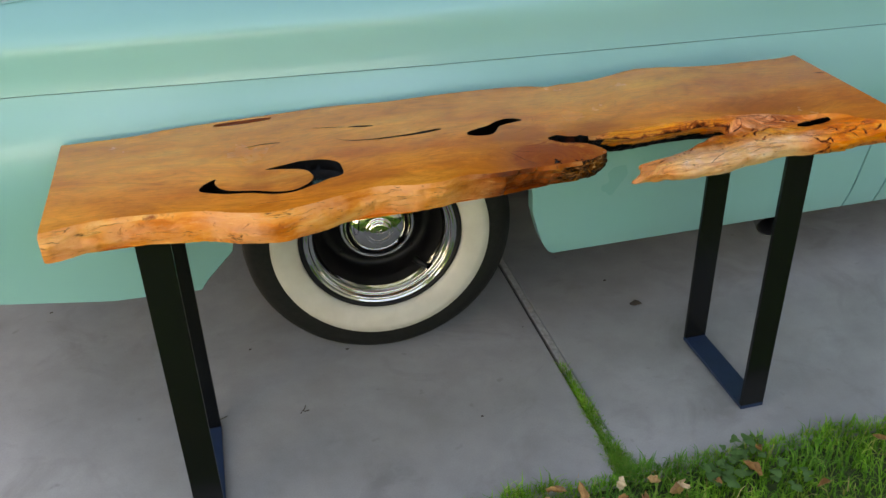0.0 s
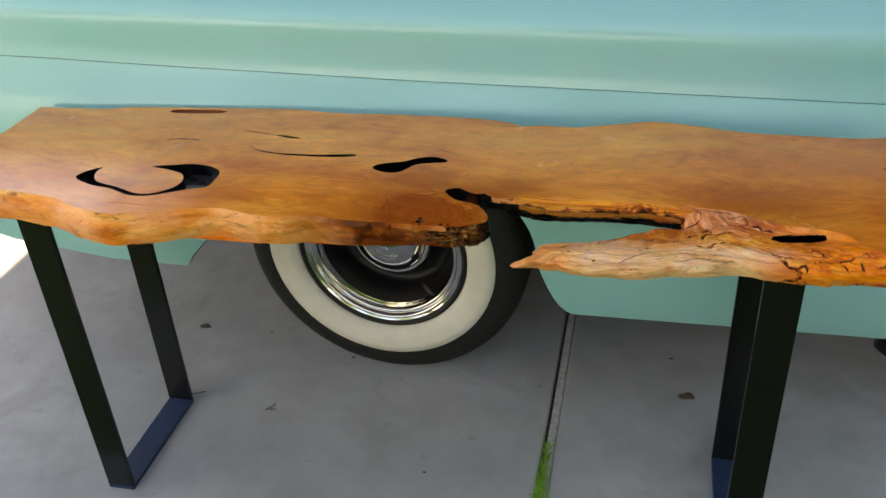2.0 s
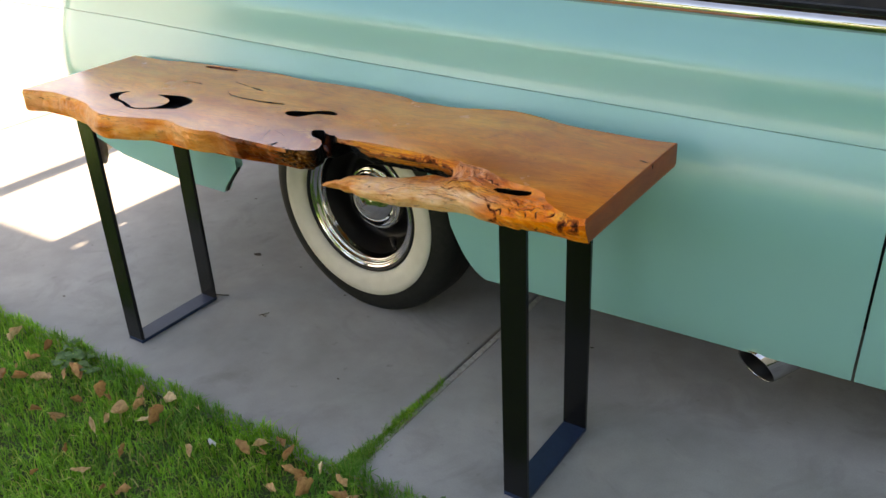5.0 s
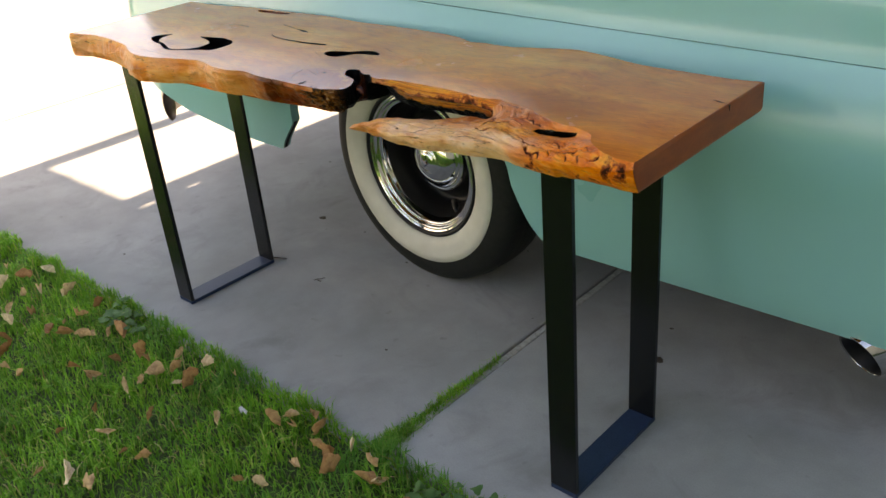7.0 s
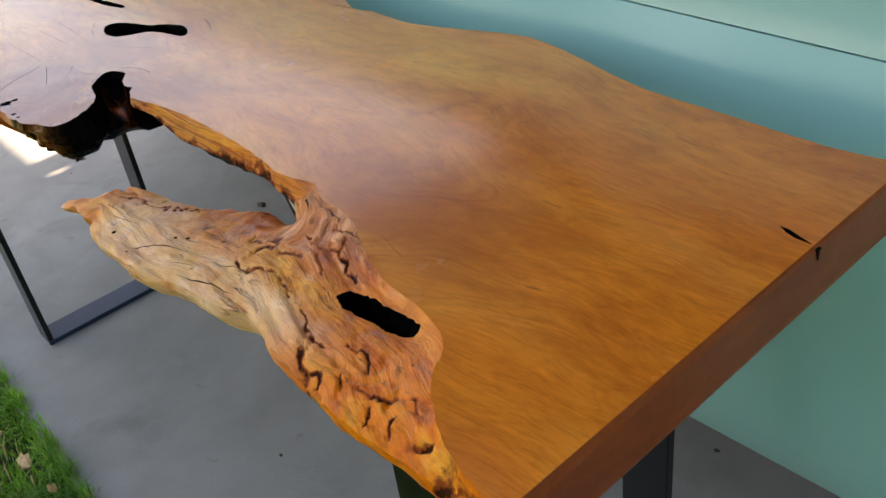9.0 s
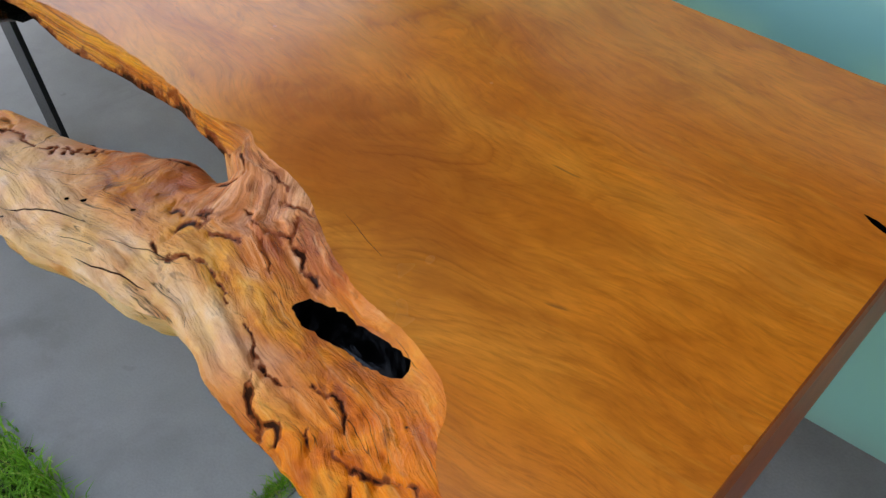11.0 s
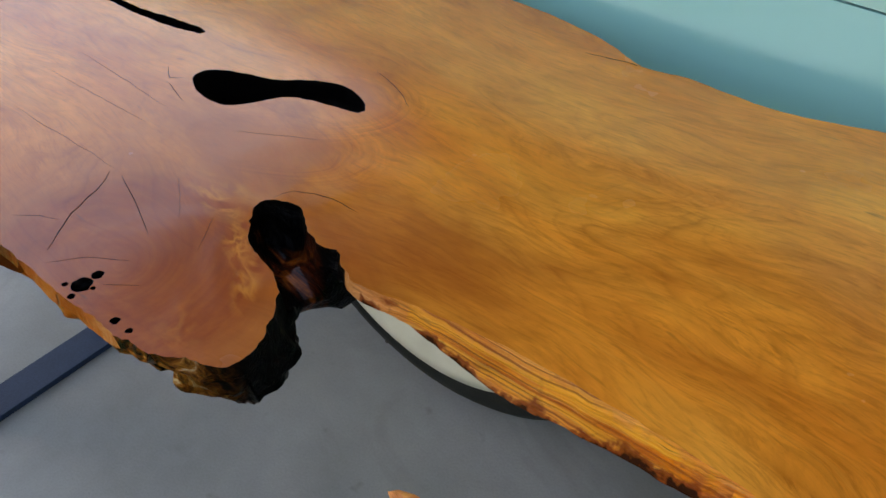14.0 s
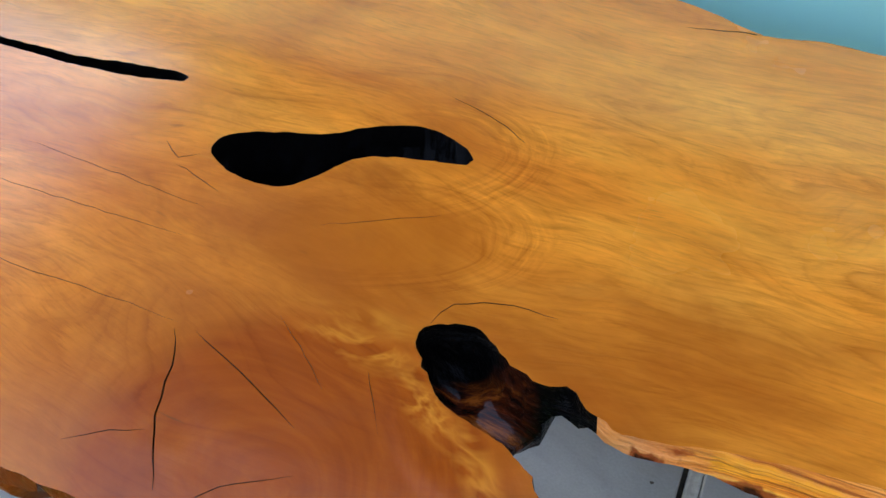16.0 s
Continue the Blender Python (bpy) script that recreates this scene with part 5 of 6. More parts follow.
# wheel houses
for cx in (WHEEL_X, WHEEL_X + 2.92):
    for far in (False, True):
        v, f = [], []
        prof = [(0.0, 0.26), (0.395, 0.26), (0.395, 0.03)]
        for i in range(25):
            a = math.pi * (0.13 + 0.74 * i / 24)
            for r, d in prof:
                v.append((cx + r * math.cos(a), d if not far else WIDE - d, 0.40 + r * math.sin(a)))
        for i in range(24):
            for q in range(2):
                f.append((i * 3 + q, i * 3 + q + 1, (i + 1) * 3 + q + 1, (i + 1) * 3 + q))
        part_mesh("wheel_house", mesh_of("wheel_house", v, f, M_DARK, True), car, "dark wheel arch lining")

# dark strip inside the rear edge of the wheel opening, for the lip's shade
v, f = [], []
us = np.linspace(0.012, WHEEL_X + 0.005 - 0.3715, 30)
for u in us:
    z, w = low_edge(u), smooth_skin(u, low_edge(u))
    v += [(u + 0.002, w + 0.004, z - 0.0015), (u + 0.001, w + 0.018, z - 0.002), (u - 0.006, w + 0.020, z + 0.010)]
for i in range(len(us) - 1):
    for q in range(2):
        f.append((i * 3 + q, i * 3 + q + 1, i * 3 + q + 4, i * 3 + q + 3))
part_mesh("fender_flange", mesh_of("fender_flange", v, f, M_DARK, True), car, "dark strip for the shaded inner lip of the fender")
# glasshouse: beltline strip, pillars, glass and roof
for far in (False, True):
    v, f = [], []
    us = np.linspace(0.95, 3.05, 30)
    for u in us:
        b = smooth_skin(u, 1.045)
        for dv, z in ((-0.020, 1.022), (-0.027, 1.029), (-0.025, 1.046), (-0.014, 1.056), (0.03, 1.062)):
            v.append((u, b + dv if not far else WIDE - b - dv, z))
    for i in range(29):
        for q in range(4):
            f.append((i * 5 + q, (i + 1) * 5 + q, (i + 1) * 5 + q + 1, i * 5 + q + 1))
    part_mesh("window_trim", mesh_of("window_trim", v, f, M_CHROME, True), car, "polished chrome belt moulding")
lo = [(0.72, 0.20), (3.02, 0.20), (3.02, WIDE - 0.20), (0.72, WIDE - 0.20)]
hi = [(1.15, 0.34), (2.55, 0.34), (2.55, WIDE - 0.34), (1.15, WIDE - 0.34)]
names = ("side_window", "windscreen", "side_window", "rear_window")
for i in range(4):
    j = (i + 1) % 4
    v = [(*lo[i], 1.06), (*lo[j], 1.06), (*hi[j], 1.46), (*hi[i], 1.46)]
    c = Vector((1.85, WIDE / 2, 1.2))
    glass = [tuple(Vector(p).lerp(sum((Vector(q) for q in v), Vector()) / 4, 0.10)) for p in v]
    deep = [tuple(Vector(p).lerp(c, 0.02)) for p in glass]
    part_mesh(names[i], mesh_of("pane", glass + deep, [(0, 1, 2, 3), (7, 6, 5, 4), (0, 4, 5, 1), (1, 5, 6, 2), (2, 6, 7, 3), (3, 7, 4, 0)], M_GLASS), car, "dark reflective glass")
    frame_v = [tuple(p) for p in v] + glass
    back = [tuple(Vector(p).lerp(c, 0.035)) for p in frame_v]
    fr = [(a, (a + 1) % 4, 4 + (a + 1) % 4, 4 + a) for a in range(4)]
    part_mesh("window_pillar", mesh_of("pillar", frame_v + back, fr + [tuple(8 + q for q in reversed(fc)) for fc in fr] + [(4 + a, 4 + (a + 1) % 4, 12 + (a + 1) % 4, 12 + a) for a in range(4)], M_PAINT), car)


def roof_arc(u):
    return [(u, 0.33 + (WIDE - 0.66) * s, 1.455 + 0.09 * math.sin(math.pi * s) ** 0.7 * math.sin(math.pi * min(1, max(0, (u - 1.05) / 1.6))) ** 0.4) for s in np.linspace(0, 1, 13)]


sheet("roof", list(np.linspace(1.10, 2.60, 15)), roof_arc, M_PAINT)

# rear bumper
v, f = [], []
path = [(-0.635, 0.085, 0.0), (-0.69, 0.12, 0.0), (-0.745, 0.22, 0.0), (-0.765, 0.42, 0.0), (-0.77, 0.87, 0.0), (-0.765, 1.32, 0.0), (-0.745, 1.52, 0.0), (-0.69, 1.62, 0.0), (-0.635, 1.655, 0.0)]
curve = spline(path, 0.03)
tang = np.gradient(curve, axis=0)
for p, t in zip(curve, tang):
    t = t / np.linalg.norm(t)
    n = np.array([t[1], -t[0], 0]) * -1
    for a in np.linspace(0, 2 * math.pi, 13)[:-1]:
        v.append(tuple(p + n * (0.02 * math.cos(a)) + np.array([0, 0, 0.335 + 0.058 * math.sin(a)])))
for i in range(len(curve) - 1):
    for q in range(12):
        f.append((i * 12 + q, i * 12 + (q + 1) % 12, (i + 1) * 12 + (q + 1) % 12, (i + 1) * 12 + q))
f += [tuple(range(12)), tuple((len(curve) - 1) * 12 + q for q in reversed(range(12)))]
part_mesh("rear_bumper", mesh_of("bumper", v, f, M_BUMPER, True), car, "dull brownish rear bumper")


def tube(a, b, r, wall, turns, cut=0.0):
    """An open pipe along y with a slanted mouth."""
    v, f = [], []
    for i in range(turns):
        g = 2 * math.pi * i / turns
        ca, sa = math.cos(g), math.sin(g)
        lean = cut * sa
        for rad, yy in ((r, b), (r, a + lean), (r - wall, a + lean), (r - wall, b)):
            v.append((rad * ca, yy, rad * sa))
    for i in range(turns):
        j = (i + 1) % turns
        for q in range(3):
            f.append((i * 4 + q, j * 4 + q, j * 4 + q + 1, i * 4 + q + 1))
    return v, f


# exhaust tail pipe under the sill
MOUTH = CAR.inverted() @ Vector((1.635, 0.522, 0.172))
pipe = thing("tail_pipe", pose(MOUTH.x, MOUTH.y, MOUTH.z, 0, 0, -26), "chrome tail pipe with a dark mouth")
pipe.parent = car
v, f = tube(0.0, 0.30, 0.0505, 0.0015, 36, -0.029)
part_mesh("outer_pipe", mesh_of("pipe", v, f, M_CHROME, True), pipe)
v, f = tube(0.002, 0.30, 0.0489, 0.003, 36, -0.0285)
part_mesh("sooty_lining", mesh_of("lining", v, f, M_BLACK, True), pipe, "soot-black inside")
part("hanger", box((-0.012, 0.24, 0.045), (0.012, 0.262, 0.20), 0.003), M_DARK, pipe)


# wheels
def make_wheel():
    w = thing("wheel", None, "black steel wheel with chrome trim ring, hubcap and wide whitewall tyre")
    R = 0.347
    tyre = [(0.205, 0.10), (0.26, 0.118), (0.31, 0.105), (0.333, 0.085), (0.343, 0.06), (R, 0.03), (R, 0.0), (R, -0.03), (0.3445, -0.058), (0.338, -0.074), (0.323, -0.086), (0.302, -0.0925), (0.2795, -0.0945)]
    t = part_mesh("tyre", mesh_of("tyre", *lathe(tyre, 96), M_RUBBER, True), w, "dusty black rubber tyre")
    white = [(0.2795, -0.0945), (0.2785, -0.0975), (0.26, -0.0985), (0.24, -0.0965), (0.224, -0.0915), (0.2145, -0.086), (0.2095, -0.080), (0.2085, -0.06)]
    part_mesh("whitewall", mesh_of("whitewall", *lathe(white, 96), M_WHITE, True), t, "cream wide whitewall band")
    for dy in (-0.036, -0.012, 0.012, 0.036):
        groove = [(R + 0.0006, dy - 0.003), (R + 0.0012, dy), (R + 0.0006, dy + 0.003)]
        part_mesh("tread_groove", mesh_of("tread_groove", *lathe(groove, 64), M_DARK, True), t)
    seal = [(0.210, -0.06), (0.2105, -0.079), (0.206, -0.0845), (0.200, -0.082), (0.197, -0.076), (0.197, -0.066)]
    part_mesh("bead_seal", mesh_of("seal", *lathe(seal, 80), M_BLACK, True), w)
    trim = [(0.1985, -0.066), (0.1985, -0.076), (0.1965, -0.080), (0.1935, -0.0800), (0.1915, -0.0765), (0.1895, -0.0765), (0.187, -0.078), (0.183, -0.0735), (0.181, -0.0675), (0.179, -0.0668), (0.1755, -0.068), (0.172, -0.064), (0.169, -0.052), (0.166, -0.044)]
    part_mesh("trim_ring", mesh_of("trim_ring", *lathe(trim, 96), M_CHROME, True), w, "stepped chrome trim ring")
    rim = [(0.167, -0.046), (0.163, -0.036), (0.158, -0.024), (0.152, -0.008), (0.149, 0.02), (0.143, 0.034), (0.13, 0.036), (0.116, 0.026), (0.104, 0.012), (0.097, 0.004), (0.09, 0.01), (0.0, 0.012)]
    part_mesh("steel_rim", mesh_of("steel_rim", *lathe(rim, 80), M_BLACK, True), w, "black enamelled steel disc")
    cap = [(0.101, 0.006), (0.1005, -0.004), (0.098, -0.010), (0.094, -0.0115), (0.0915, -0.0105), (0.0885, -0.0135), (0.085, -0.0185), (0.083, -0.0185), (0.081, -0.021), (0.074, -0.030), (0.064, -0.0375), (0.052, -0.043), (0.040, -0.0465), (0.037, -0.0462), (0.0355, -0.0485), (0.031, -0.0500), (0.0285, -0.0495), (0.027, -0.0520), (0.020, -0.0540), (0.010, -0.0552), (0.0, -0.0555)]
    h = part_mesh("hubcap", mesh_of("hubcap", *lathe(cap, 80), M_CHROME, True), w, "domed chrome hubcap with ringed centre")
    # two short bars stand for the embossed mark
    for g in (0.5, 2.2):
        b = box((-0.010, -0.0573, -0.0012), (0.010, -0.0545, 0.0012), 0.0004, 1)
        bmesh.ops.rotate(b, verts=b.verts, cent=(0, 0, 0), matrix=Matrix.Rotation(g, 3, "Y"))
        part("embossed_bar", b, M_CHROME, h)
    for g in range(4):
        a = math.pi / 4 + g * math.pi / 2
        part("rivet", box((0.1345 * math.cos(a) - 0.004, 0.030, 0.1345 * math.sin(a) - 0.004), (0.1345 * math.cos(a) + 0.004, 0.0372, 0.1345 * math.sin(a) + 0.004), 0.0015, 1), M_BLACK, w)
    v, f = lathe([(0.0, 0.0), (0.0055, 0.0), (0.006, 0.010), (0.0085, 0.014), (0.0095, 0.040), (0.0, 0.040)], 14, "z")
    st = part_mesh("valve_stem", mesh_of("valve", v, f, M_BLACK, True), w, "black rubber valve stem")
    st.matrix_local = pose(0.121, -0.066, -0.108, -70, 0, 50)
    return w


inv = CAR.inverted()
wheel = make_wheel()
spot = inv @ Vector((0.471, 0.572, 0.3445))
wheel.parent = car
wheel.matrix_local = Matrix.Translation(spot) @ pose(0, 0, 0, 0, 0, -6.0)
for du, far in ((2.92, False), (0, True), (2.92, True)):
    g = spot + Vector((du, 0, 0))
    if far:
        g.y = WIDE - spot.y
    world_z = (CAR @ g).z
    g.z += 0.347 - world_z
    c = copy_thing(wheel, Matrix.Translation(g) @ pose(0, 0, 0, 0, 0, 180 if far else 0))

# ---- the ground ----
GRASS_Y = -0.132
JOINT = 0.887
ground = part_mesh("ground", mesh_of("ground", [(-400, -400, -0.03), (400, -400, -0.03), (400, 400, -0.03), (-400, 400, -0.03)], [(0, 1, 2, 3)], M_TURF))
tagged(ground, "earth and lawn around the driveway", "ground", kind="structure")
drive = thing("driveway", None, "grey broom-finished concrete driveway with a grassy joint", "driveway", kind="structure")
SLABS = [(-14.9, -11.742), (-11.73, -8.572), (-8.56, -5.412), (-5.4, -2.252), (-2.24, JOINT - 0.006), (JOINT + 0.021, 4.02), (4.032, 7.2)]
for x0, x1 in SLABS:
    for y0, y1 in ((GRASS_Y, 2.9), (2.912, 6.8)):
        bm = box((x0, y0, -0.10), (x1, y1, 0.0), 0.006, 3)
        part("slab", bm, M_CONCRETE, drive)
for y0, y1 in ((GRASS_Y + 0.01, 2.9),):
    part("joint_filler", box((JOINT - 0.0055, y0, -0.09), (JOINT + 0.0008, y1, -0.011)), M_SOIL, drive, "dirt packed in the joint")
    part("joint_strip", box((JOINT + 0.001, y0, -0.09), (JOINT + 0.0205, y1, -0.0012), 0.004, 2), M_STRIP, drive, "pale worn mortar strip along the joint")


def blades(name, pts, height, width, material, lean, seed, label):
    """Tapered, bent grass blades."""
    r = random.Random(seed)
    v, f = [], []
    for x, y, z in pts:
        h = height * r.uniform(0.45, 1.25) * (0.95 + 0.6 * noise.noise(Vector((x * 7, y * 7, 1))))
        w = width * r.uniform(0.6, 1.3)
        a = r.uniform(0, 2 * math.pi)
        t = r.uniform(0.1, 1.0) * lean
        dx, dy = math.cos(a), math.sin(a)
        px, py = -dy * w / 2, dx * w / 2
        s = len(v)
        v += [(x - px, y - py, z), (x + px, y + py, z)]
        m = (x + dx * h * t * 0.35, y + dy * h * t * 0.35, z + h * 0.6)
        v += [(m[0] - px * 0.8, m[1] - py * 0.8, m[2]), (m[0] + px * 0.8, m[1] + py * 0.8, m[2])]
        drop = 1.0 - 0.35 * t
        v += [(x + dx * h * t, y + dy * h * t, z + h * drop)]
        f += [(s, s + 1, s + 3, s + 2), (s + 2, s + 3, s + 4)]
    ob = part_mesh(name, mesh_of(name, v, f, material))
    return tagged(ob, label, "grass", kind="stuff")


rg = random.Random(11)
pts = []
while len(pts) < 95000:
    x, y = rg.uniform(-2.1, 2.1), rg.uniform(-1.55, GRASS_Y + 0.004)
    d = GRASS_Y - y
    thick = 0.55 + 0.5 * noise.noise(Vector((x * 5, y * 5, 0)))
    if rg.random() < thick + 0.35:
        pts.append((x, y, -0.03 + 0.018 * noise.noise(Vector((x * 8, y * 8, 3)))))
blades("lawn_grass", pts, 0.048, 0.0036, M_GRASS, 1.15, 1, "green lawn with scattered dry blades beside the concrete")
pts = [(rg.uniform(-2.1, 2.1), GRASS_Y - abs(rg.gauss(0, 0.012)) + 0.008, -0.012) for _ in range(5200)]
pts += [(x + rg.gauss(0, 0.012), GRASS_Y + 0.004 + abs(rg.gauss(0, 0.008)), 0.0005) for x in [rg.uniform(-2, 2) for _ in range(60)] for _ in range(22)]
blades("edge_grass", pts, 0.036, 0.003, M_GRASS, 1.0, 2, "short grass creeping over the slab edge")
pts = []
for _ in range(4600):
    y = GRASS_Y + 0.42 * rg.random() ** 1.2
    if rg.random() < 1.1 - (y - GRASS_Y) / 0.42:
        pts.append((JOINT + 0.004 + rg.gauss(0, 0.0045 + 0.008 * max(0, 1 - (y - GRASS_Y) / 0.35)), y, -0.010))
blades("joint_grass", pts, 0.024, 0.0022, M_GRASS, 1.0, 3, "moss and grass growing in the slab joint")
pts = []
while len(pts) < 1500:
    x, y = rg.uniform(-2.0, 2.0), rg.uniform(-1.5, GRASS_Y - 0.005)
    if noise.noise(Vector((x * 4, y * 4, 9))) + 0.5 * noise.noise(Vector((x * 13, y * 13, 5))) > rg.uniform(-0.2, 0.5):
        pts.append((x, y, -0.022))
blades("dry_grass", pts, 0.045, 0.003, M_STRAW, 1.5, 5, "straw-coloured dry blades scattered through the lawn")
pts = []
while len(pts) < 26000:
    x, y = rg.uniform(-9, 9), rg.uniform(-9, -1.5)
    pts.append((x, y, -0.03))
blades("far_lawn", pts, 0.06, 0.016, M_GRASS, 1.0, 4, "lawn stretching away from the driveway")


# ---- small things on the ground ----
def dead_leaf(x, y, z, size, turn, curl, seed):
    """A curled, pointed leaf with a midrib fold."""
    r = random.Random(seed)
    v, f = [], []
    rows, cols = 9, 5
    slim = r.uniform(0.27, 0.42)
    bend = r.uniform(-0.35, 0.35)
    twist = r.uniform(-0.7, 0.7)
    fold = r.uniform(0.2, 0.9)
    for i in range(rows):
        s = i / (rows - 1)
        w = slim * (4 * (0.01 + 0.98 * s) * (0.99 - 0.98 * s)) ** 1.25
        for j in range(cols):
            t = (j / (cols - 1)) * 2 - 1
            lift = curl * t * t * w * 1.5 + fold * abs(t) * w + 1.1 * curl * (s - 0.35) ** 2 + 1.6 * twist * t * w * (s - 0.5) + 0.26 * rough_noise((s, t, 0), (4, 2, 1), seed)
            jag = 1 + 0.12 * math.sin(i * 2.4 + seed)
            v.append(((s - 0.5) * size * (1 - 0.2 * curl), (t * w * 0.5 * jag * (1 - 0.4 * curl) + bend * (s - 0.5) ** 2) * size, lift * size * 0.7))
    for i in range(rows - 1):
        for j in range(cols - 1):
            f.append((i * cols + j, i * cols + j + 1, (i + 1) * cols + j + 1, (i + 1) * cols + j))
    s = len(v)
    v += [((-0.5) * size, -0.0008, 0.0), ((-0.5) * size, 0.0008, 0.0), ((-0.72) * size, 0.0, 0.1 * size)]
    f.append((s, s + 1, s + 2))
    ob = part_mesh("dead_leaf", mesh_of("dead_leaf", v, f, M_DEAD, True))
    ob.matrix_world = pose(x, y, z, r.gauss(0, 34), r.gauss(0, 28), turn)
    return tagged(ob, "curled dry brown leaf lying on the lawn", "leaf", "fallen leaves")


# ---- beyond the driveway ----
house = thing("house", None, "unseen stuccoed house with a wide carport roof that shades the driveway", "house")
part("wall", box((-9, 7.0, -0.03), (9, 7.25, 3.0)), M_STUCCO, house)
# unseen, added to keep skylight off the right-hand side
part("wall", box((3.4, -8.0, -0.03), (3.62, -0.25, 3.1)), M_STUCCO, house, "plain unseen wall added to block light from the right")
# unseen pale wall, added to throw sunlight on the table's left side
garden_wall = thing("garden_wall", None, "unseen pale wall added to bounce sunlight towards the table", "wall", kind="structure")
part("wall", box((-6.0, -1.95, -0.03), (-1.8, -1.75, 2.2)), M_BOUNCE, garden_wall)
# unseen carport roof; its open bay and two narrow gaps shape the sun patches
ROOF_Z, SHIFT = 2.75, 2.75 / math.tan(radians(SUN_ELEV))
X_END = -1.53


def shade_roof_board(x0, x1, y0, y1):
    part("shade_roof_board", box((x0, y0 + SHIFT, ROOF_Z), (x1, y1 + SHIFT, ROOF_Z + 0.05)), M_ROOF, house)


Y0, Y1 = -3.22, 6.95 - SHIFT
shade_roof_board(X_END, -1.43, Y0, Y1)
shade_roof_board(-1.43, -0.745, Y0, 0.282)
shade_roof_board(-0.855, -0.745, 0.282, Y1)
shade_roof_board(-0.729, 7.0, Y0, Y1)
for a, b in ((Y0, 0.288), (0.395, 0.49), (0.585, Y1)):
    shade_roof_board(-0.745, -0.729, a, b)
for x in (2.0, 4.5, 6.9):
    part("rafter", box((x, Y0 + SHIFT, ROOF_Z - 0.18), (x + 0.09, 6.98, ROOF_Z)), M_ROOF, house)
part("post", box((6.85, Y0 + SHIFT, -0.03), (6.97, Y0 + SHIFT + 0.12, ROOF_Z - 0.18)), M_ROOF, house)
part("post", box((6.85, 4.0, -0.03), (6.97, 4.12, ROOF_Z - 0.18)), M_ROOF, house)


def leaves_in(centres, count, size, seed):
    r = np.random.RandomState(seed)
    v, f = [], []
    for (cx, cy, cz, rad) in centres:
        p = r.normal(size=(count, 3))
        p /= np.linalg.norm(p, axis=1)[:, None]
        p *= (rad * r.uniform(0.55, 1.05, count) ** 0.6)[:, None]
        for q in p:
            c = np.array((cx, cy, cz)) + q * (1, 1, 0.8)
            a, b = r.normal(size=3), r.normal(size=3)
            a /= np.linalg.norm(a)
            b -= a * (a @ b)
            b /= np.linalg.norm(b)
            s = size * r.uniform(0.6, 1.3)
            k = len(v)
            v += [tuple(c - a * s), tuple(c + b * s * 0.45), tuple(c + a * s), tuple(c - b * s * 0.45)]
            f.append((k, k + 1, k + 2, k + 3))
    return v, f


def make_tree(x, y, h, spread, seed, leaf=0.11, count=260):
    r = random.Random(seed)
    tree = thing("tree", pose(x, y, -0.03), "leafy green tree out of view, filling part of the sky", "tree", "garden trees")
    bm = bmesh.new()
    bmesh.ops.create_cone(bm, cap_ends=True, segments=10, radius1=0.16, radius2=0.07, depth=h * 0.55, matrix=Matrix.Translation((0, 0, h * 0.275)))
    tips = []
    for i in range(7):
        a = i * 2.4 + r.random()
        p0 = Vector((0, 0, h * r.uniform(0.32, 0.52)))
        p1 = p0 + Vector((math.cos(a) * spread * 0.7, math.sin(a) * spread * 0.7, h * r.uniform(0.12, 0.36)))
        m = (p1 - p0).to_track_quat("Z", "Y").to_matrix().to_4x4()
        bmesh.ops.create_cone(bm, cap_ends=True, segments=7, radius1=0.06, radius2=0.015, depth=(p1 - p0).length, matrix=Matrix.Translation((p0 + p1) / 2) @ m)
        tips.append(p1)
    part("trunk", bm, M_BARK, tree)
    cs = [(p.x, p.y, p.z, spread * r.uniform(0.35, 0.55)) for p in tips] + [(r.uniform(-0.3, 0.3) * spread, r.uniform(-0.3, 0.3) * spread, h * r.uniform(0.6, 0.95), spread * r.uniform(0.35, 0.5)) for _ in range(7)]
    v, f = leaves_in(cs, count, leaf, seed)
    part_mesh("crown", mesh_of("crown", v, f, M_TREE), tree, "loose crown of small leaves")


for i, (x, y, h, s) in enumerate(((-6.5, -10.5, 5.0, 2.1), (-2.2, -12.5, 5.6, 2.4), (2.2, -11.0, 4.8, 2.0), (6.5, -12.0, 5.4, 2.3), (11.0, -9.0, 5.0, 2.2), (-11.5, -8.0, 4.6, 2.0))):
    make_tree(x, y, h, s, 20 + i)
# unseen tall trees, added to hold sky reflections off the tabletop
for i, (x, y, h) in enumerate(((-8.5, 24.0, 15.0), (-11.5, 22.0, 17.0))):
    make_tree(x, y, h, 3.6, 60 + i, 0.42, 300)
hedge_r = random.Random(3)
cs = [(x + hedge_r.uniform(-0.3, 0.3), -14.5 + hedge_r.uniform(-0.3, 0.3), hedge_r.uniform(0.4, 1.3), 0.75) for x in np.arange(-15, 15, 0.55)]
v, f = leaves_in(cs, 110, 0.12, 77)
tagged(part_mesh("hedge", mesh_of("hedge", v, f, M_TREE)), "clipped green hedge at the garden's end", "hedge", kind="stuff")

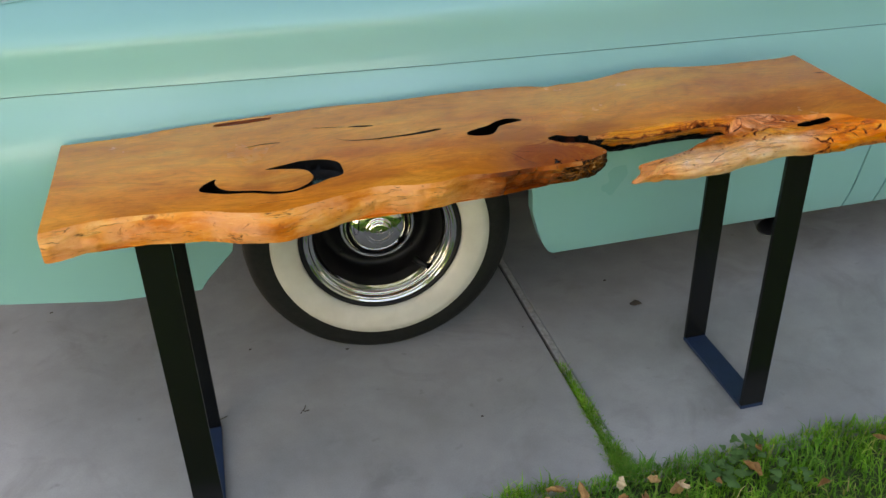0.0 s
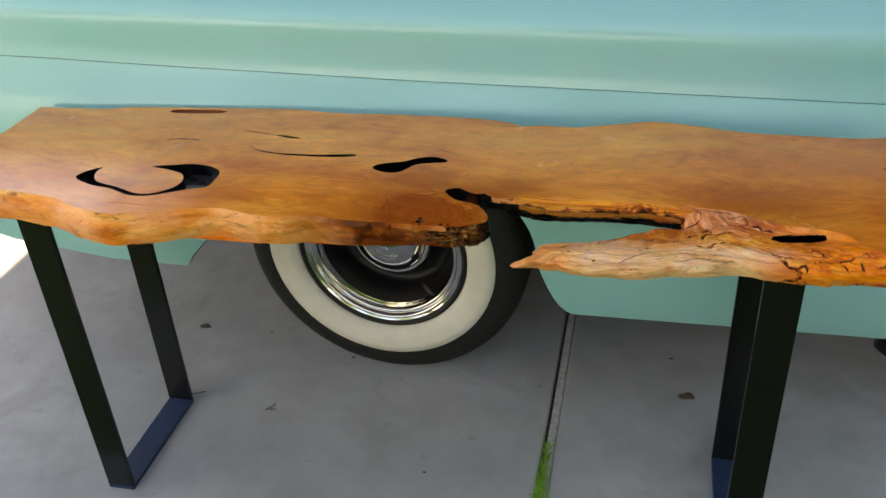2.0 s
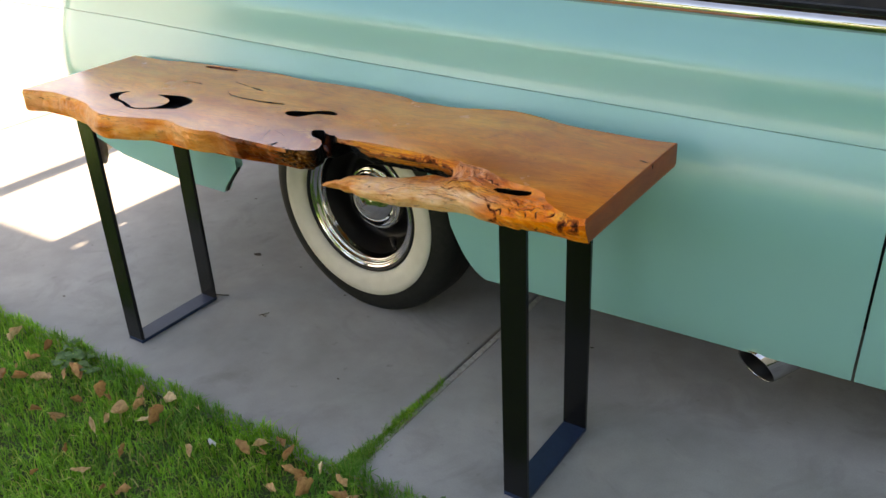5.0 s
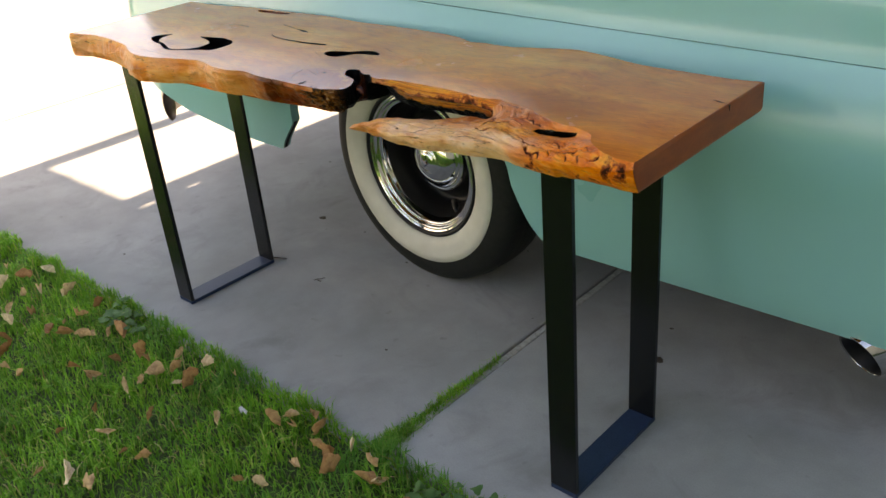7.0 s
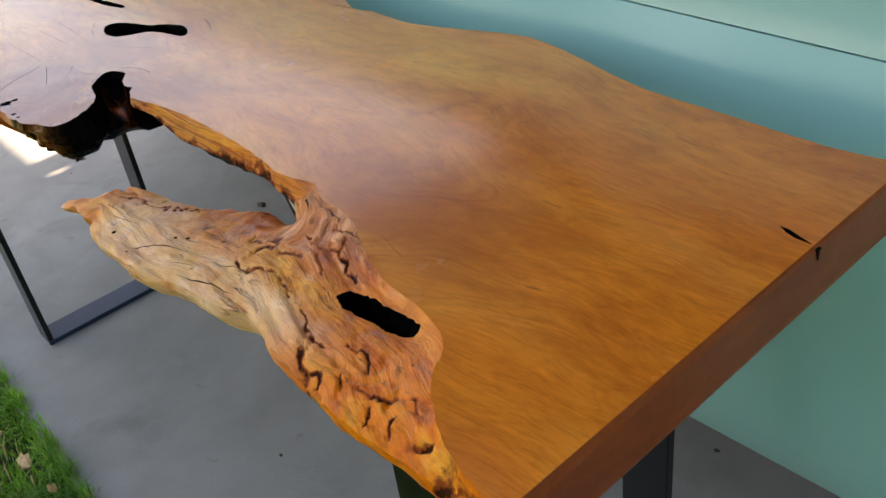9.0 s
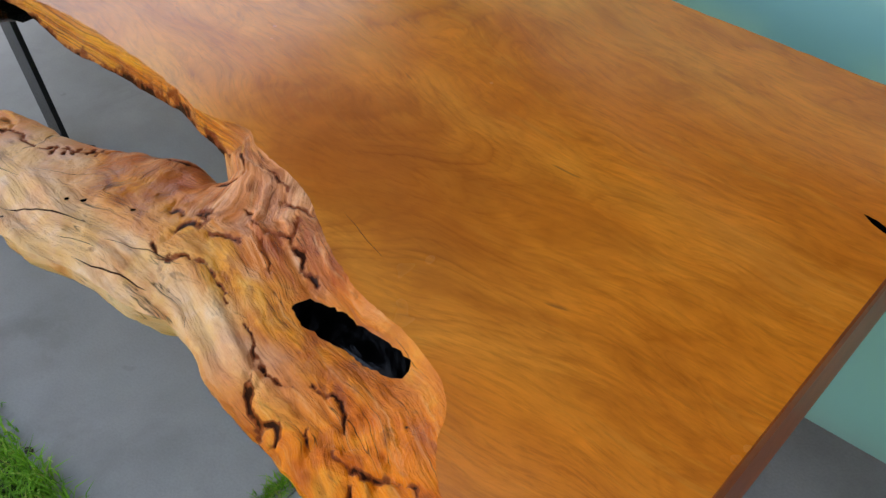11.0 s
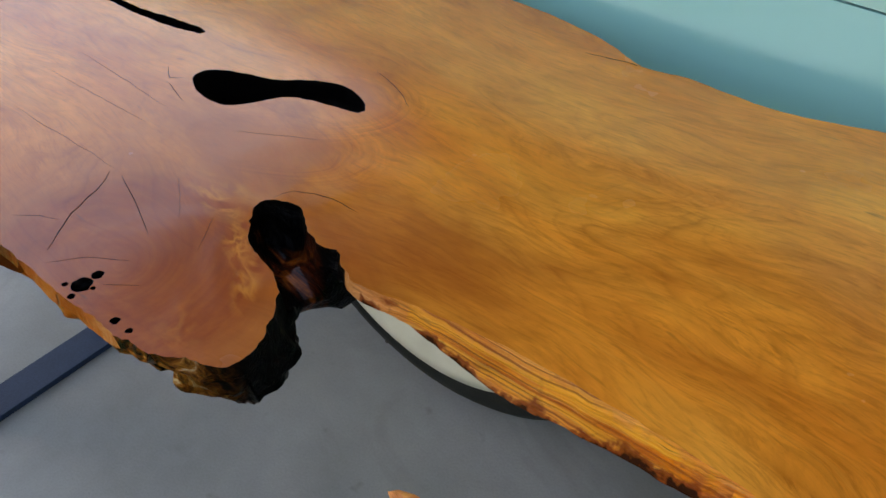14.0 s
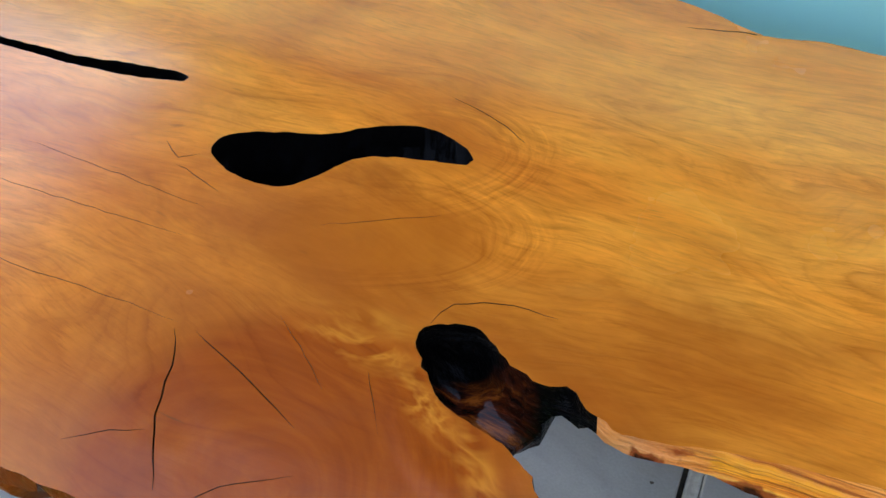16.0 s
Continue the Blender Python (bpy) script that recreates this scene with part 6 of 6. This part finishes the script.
# ---- leaves, twigs and scraps ----
lr = random.Random(8)
NEAR = [(-0.65, -0.243), (-0.541, -0.243), (-0.545, -0.303), (-0.396, -0.257), (-0.387, -0.356), (-0.331, -0.393), (-0.294, -0.331), (-0.178, -0.188), (-0.166, -0.243), (-0.173, -0.332), (-0.111, -0.324), (-0.06, -0.3), (-0.005, -0.232), (-0.238, -0.435), (-0.169, -0.466), (0.145, -0.235), (0.112, -0.311), (0.243, -0.198), (0.284, -0.231), (0.062, -0.382), (0.118, -0.375), (-0.029, -0.494), (0.243, -0.349), (0.261, -0.317), (0.264, -0.285), (0.368, -0.241), (0.335, -0.185), (0.353, -0.469), (0.539, -0.299), (0.643, -0.224), (0.672, -0.186), (0.71, -0.2), (0.757, -0.166), (0.793, -0.22), (0.822, -0.229), (0.806, -0.286), (0.882, -0.255), (0.921, -0.186), (0.96, -0.229), (0.42, -0.603), (0.495, -0.598), (0.519, -0.469), (-0.513, -0.181), (-0.336, -0.19)]
SIDE = [(1.15, -0.21), (0.71, -0.155), (0.97, -0.21), (1.49, -0.20), (0.86, -0.18), (1.20, -0.16), (1.27, -0.29)]
for i, (x, y) in enumerate(NEAR + SIDE):
    dead_leaf(x, y, 0.024, lr.uniform(0.046, 0.072), lr.uniform(0, 360), lr.uniform(0.4, 1.1), 100 + i)
for i in range(70):
    x, y = lr.uniform(-1.9, 1.7), -0.16 - 1.1 * lr.random() ** 1.2
    dead_leaf(x, y, 0.020, lr.uniform(0.022, 0.048), lr.uniform(0, 360), lr.uniform(0.3, 1.1), 300 + i)


def weed(x, y, seed):
    """A low rosette of broad, lobed leaves on short stems."""
    r = random.Random(seed)
    plant = thing("weed", pose(x, y, -0.02), "low broad-leaved green weed growing at the slab edge", "plant", "weeds")
    for i in range(9):
        a = i * 2.4 + r.random()
        reach, size = r.uniform(0.010, 0.038), r.uniform(0.009, 0.017)
        c = Vector((math.cos(a) * reach, math.sin(a) * reach, r.uniform(0.03, 0.055)))
        v = [tuple(c)]
        for k in range(12):
            g = 2 * math.pi * k / 12
            rad = size * (0.78 + 0.22 * math.cos(3 * g))
            v.append((c.x + rad * math.cos(g + a), c.y + rad * math.sin(g + a), c.z + 0.25 * rad * math.cos(2 * g) - 0.2 * rad))
        f = [(0, 1 + k, 1 + (k + 1) % 12) for k in range(12)]
        s = len(v)
        v += [(0.001, 0, 0), (-0.001, 0, 0), (c.x, c.y, c.z - 0.001)]
        f.append((s, s + 1, s + 2))
        part_mesh("leaf", mesh_of("weed_leaf", v, f, M_WEED, True), plant)


for i, (x, y) in enumerate(((1.08, -0.205), (1.13, -0.19), (1.205, -0.135), (1.152, -0.15), (1.07, -0.185), (1.226, -0.245), (-0.063, -0.165), (-0.092, -0.215), (-0.138, -0.16), (0.0, -0.20))):
    weed(x, y, 500 + i)

# twigs and dark crumbs on the concrete
M_TWIG = speckled("twig_bark", (0.035, 0.028, 0.02), (0.08, 0.06, 0.04), 200, 0.9, 0.4)


def twig(points, r, label, name="twig"):
    cu = bpy.data.curves.new("twig", "CURVE")
    cu.dimensions, cu.bevel_depth, cu.bevel_resolution = "3D", r, 1
    for line in points:
        sp = cu.splines.new("POLY")
        sp.points.add(len(line) - 1)
        for q, p in zip(sp.points, line):
            q.co = (*p, 1)
    cu.materials.append(M_TWIG)
    me_ob = new(name, cu)
    return tagged(me_ob, label, "twig")


twig([[(0.203, 0.280, 0.002), (0.210, 0.289, 0.004), (0.215, 0.296, 0.003), (0.219, 0.309, 0.002)], [(0.210, 0.289, 0.003), (0.215, 0.286, 0.002), (0.226, 0.288, 0.002)]], 0.0011, "thin dry forked twig lying on the concrete")
twig([[(-0.015, 0.305, 0.002), (0.012, 0.313, 0.003), (0.026, 0.322, 0.002)]], 0.0012, "thin dry twig beside the table foot")


def crumb(x, y, r, seed, label, material):
    v = [(x, y, r * 0.5)]
    for k in range(9):
        g = 2 * math.pi * k / 9
        rad = r * (1 + 0.5 * rough_noise((math.cos(g), math.sin(g), 0), (2, 2, 1), seed))
        v.append((x + rad * math.cos(g) * 1.4, y + rad * math.sin(g), 0.0008 + 0.3 * r * (k % 3) * 0.4))
    ob = part_mesh("leaf_scrap", mesh_of("leaf_scrap", v, [(0, 1 + k, 1 + (k + 1) % 9) for k in range(9)], material))
    return tagged(ob, label, "leaf")


crumb(1.198, 0.494, 0.013, 1.0, "small crumpled dark leaf scrap on the concrete", M_TWIG)
crumb(-0.097, 0.579, 0.011, 2.0, "small crumpled dark leaf scrap on the concrete", M_TWIG)
crumb(0.568, -0.118, 0.006, 3.0, "dark crumb at the edge of the lawn", M_TWIG)
for i in range(16):
    crumb(lr.uniform(-0.9, 1.9), lr.uniform(-0.11, 1.2), lr.uniform(0.0015, 0.004), 10.0 + i, "tiny dark crumb of dirt on the concrete", M_TWIG)

# a scrap of foil in the grass
v, f = [], []
fr = random.Random(5)
for i in range(6):
    for j in range(4):
        v.append((0.545 + i * 0.005 + fr.uniform(-0.002, 0.002), -0.240 + j * 0.003 + fr.uniform(-0.003, 0.003), 0.016 + fr.uniform(0, 0.012)))
for i in range(5):
    for j in range(3):
        f.append((i * 4 + j, (i + 1) * 4 + j, (i + 1) * 4 + j + 1, i * 4 + j + 1))
tagged(part_mesh("foil_scrap", mesh_of("foil", v, f, M_FOIL)), "crumpled pale foil scrap lying in the grass", "litter")
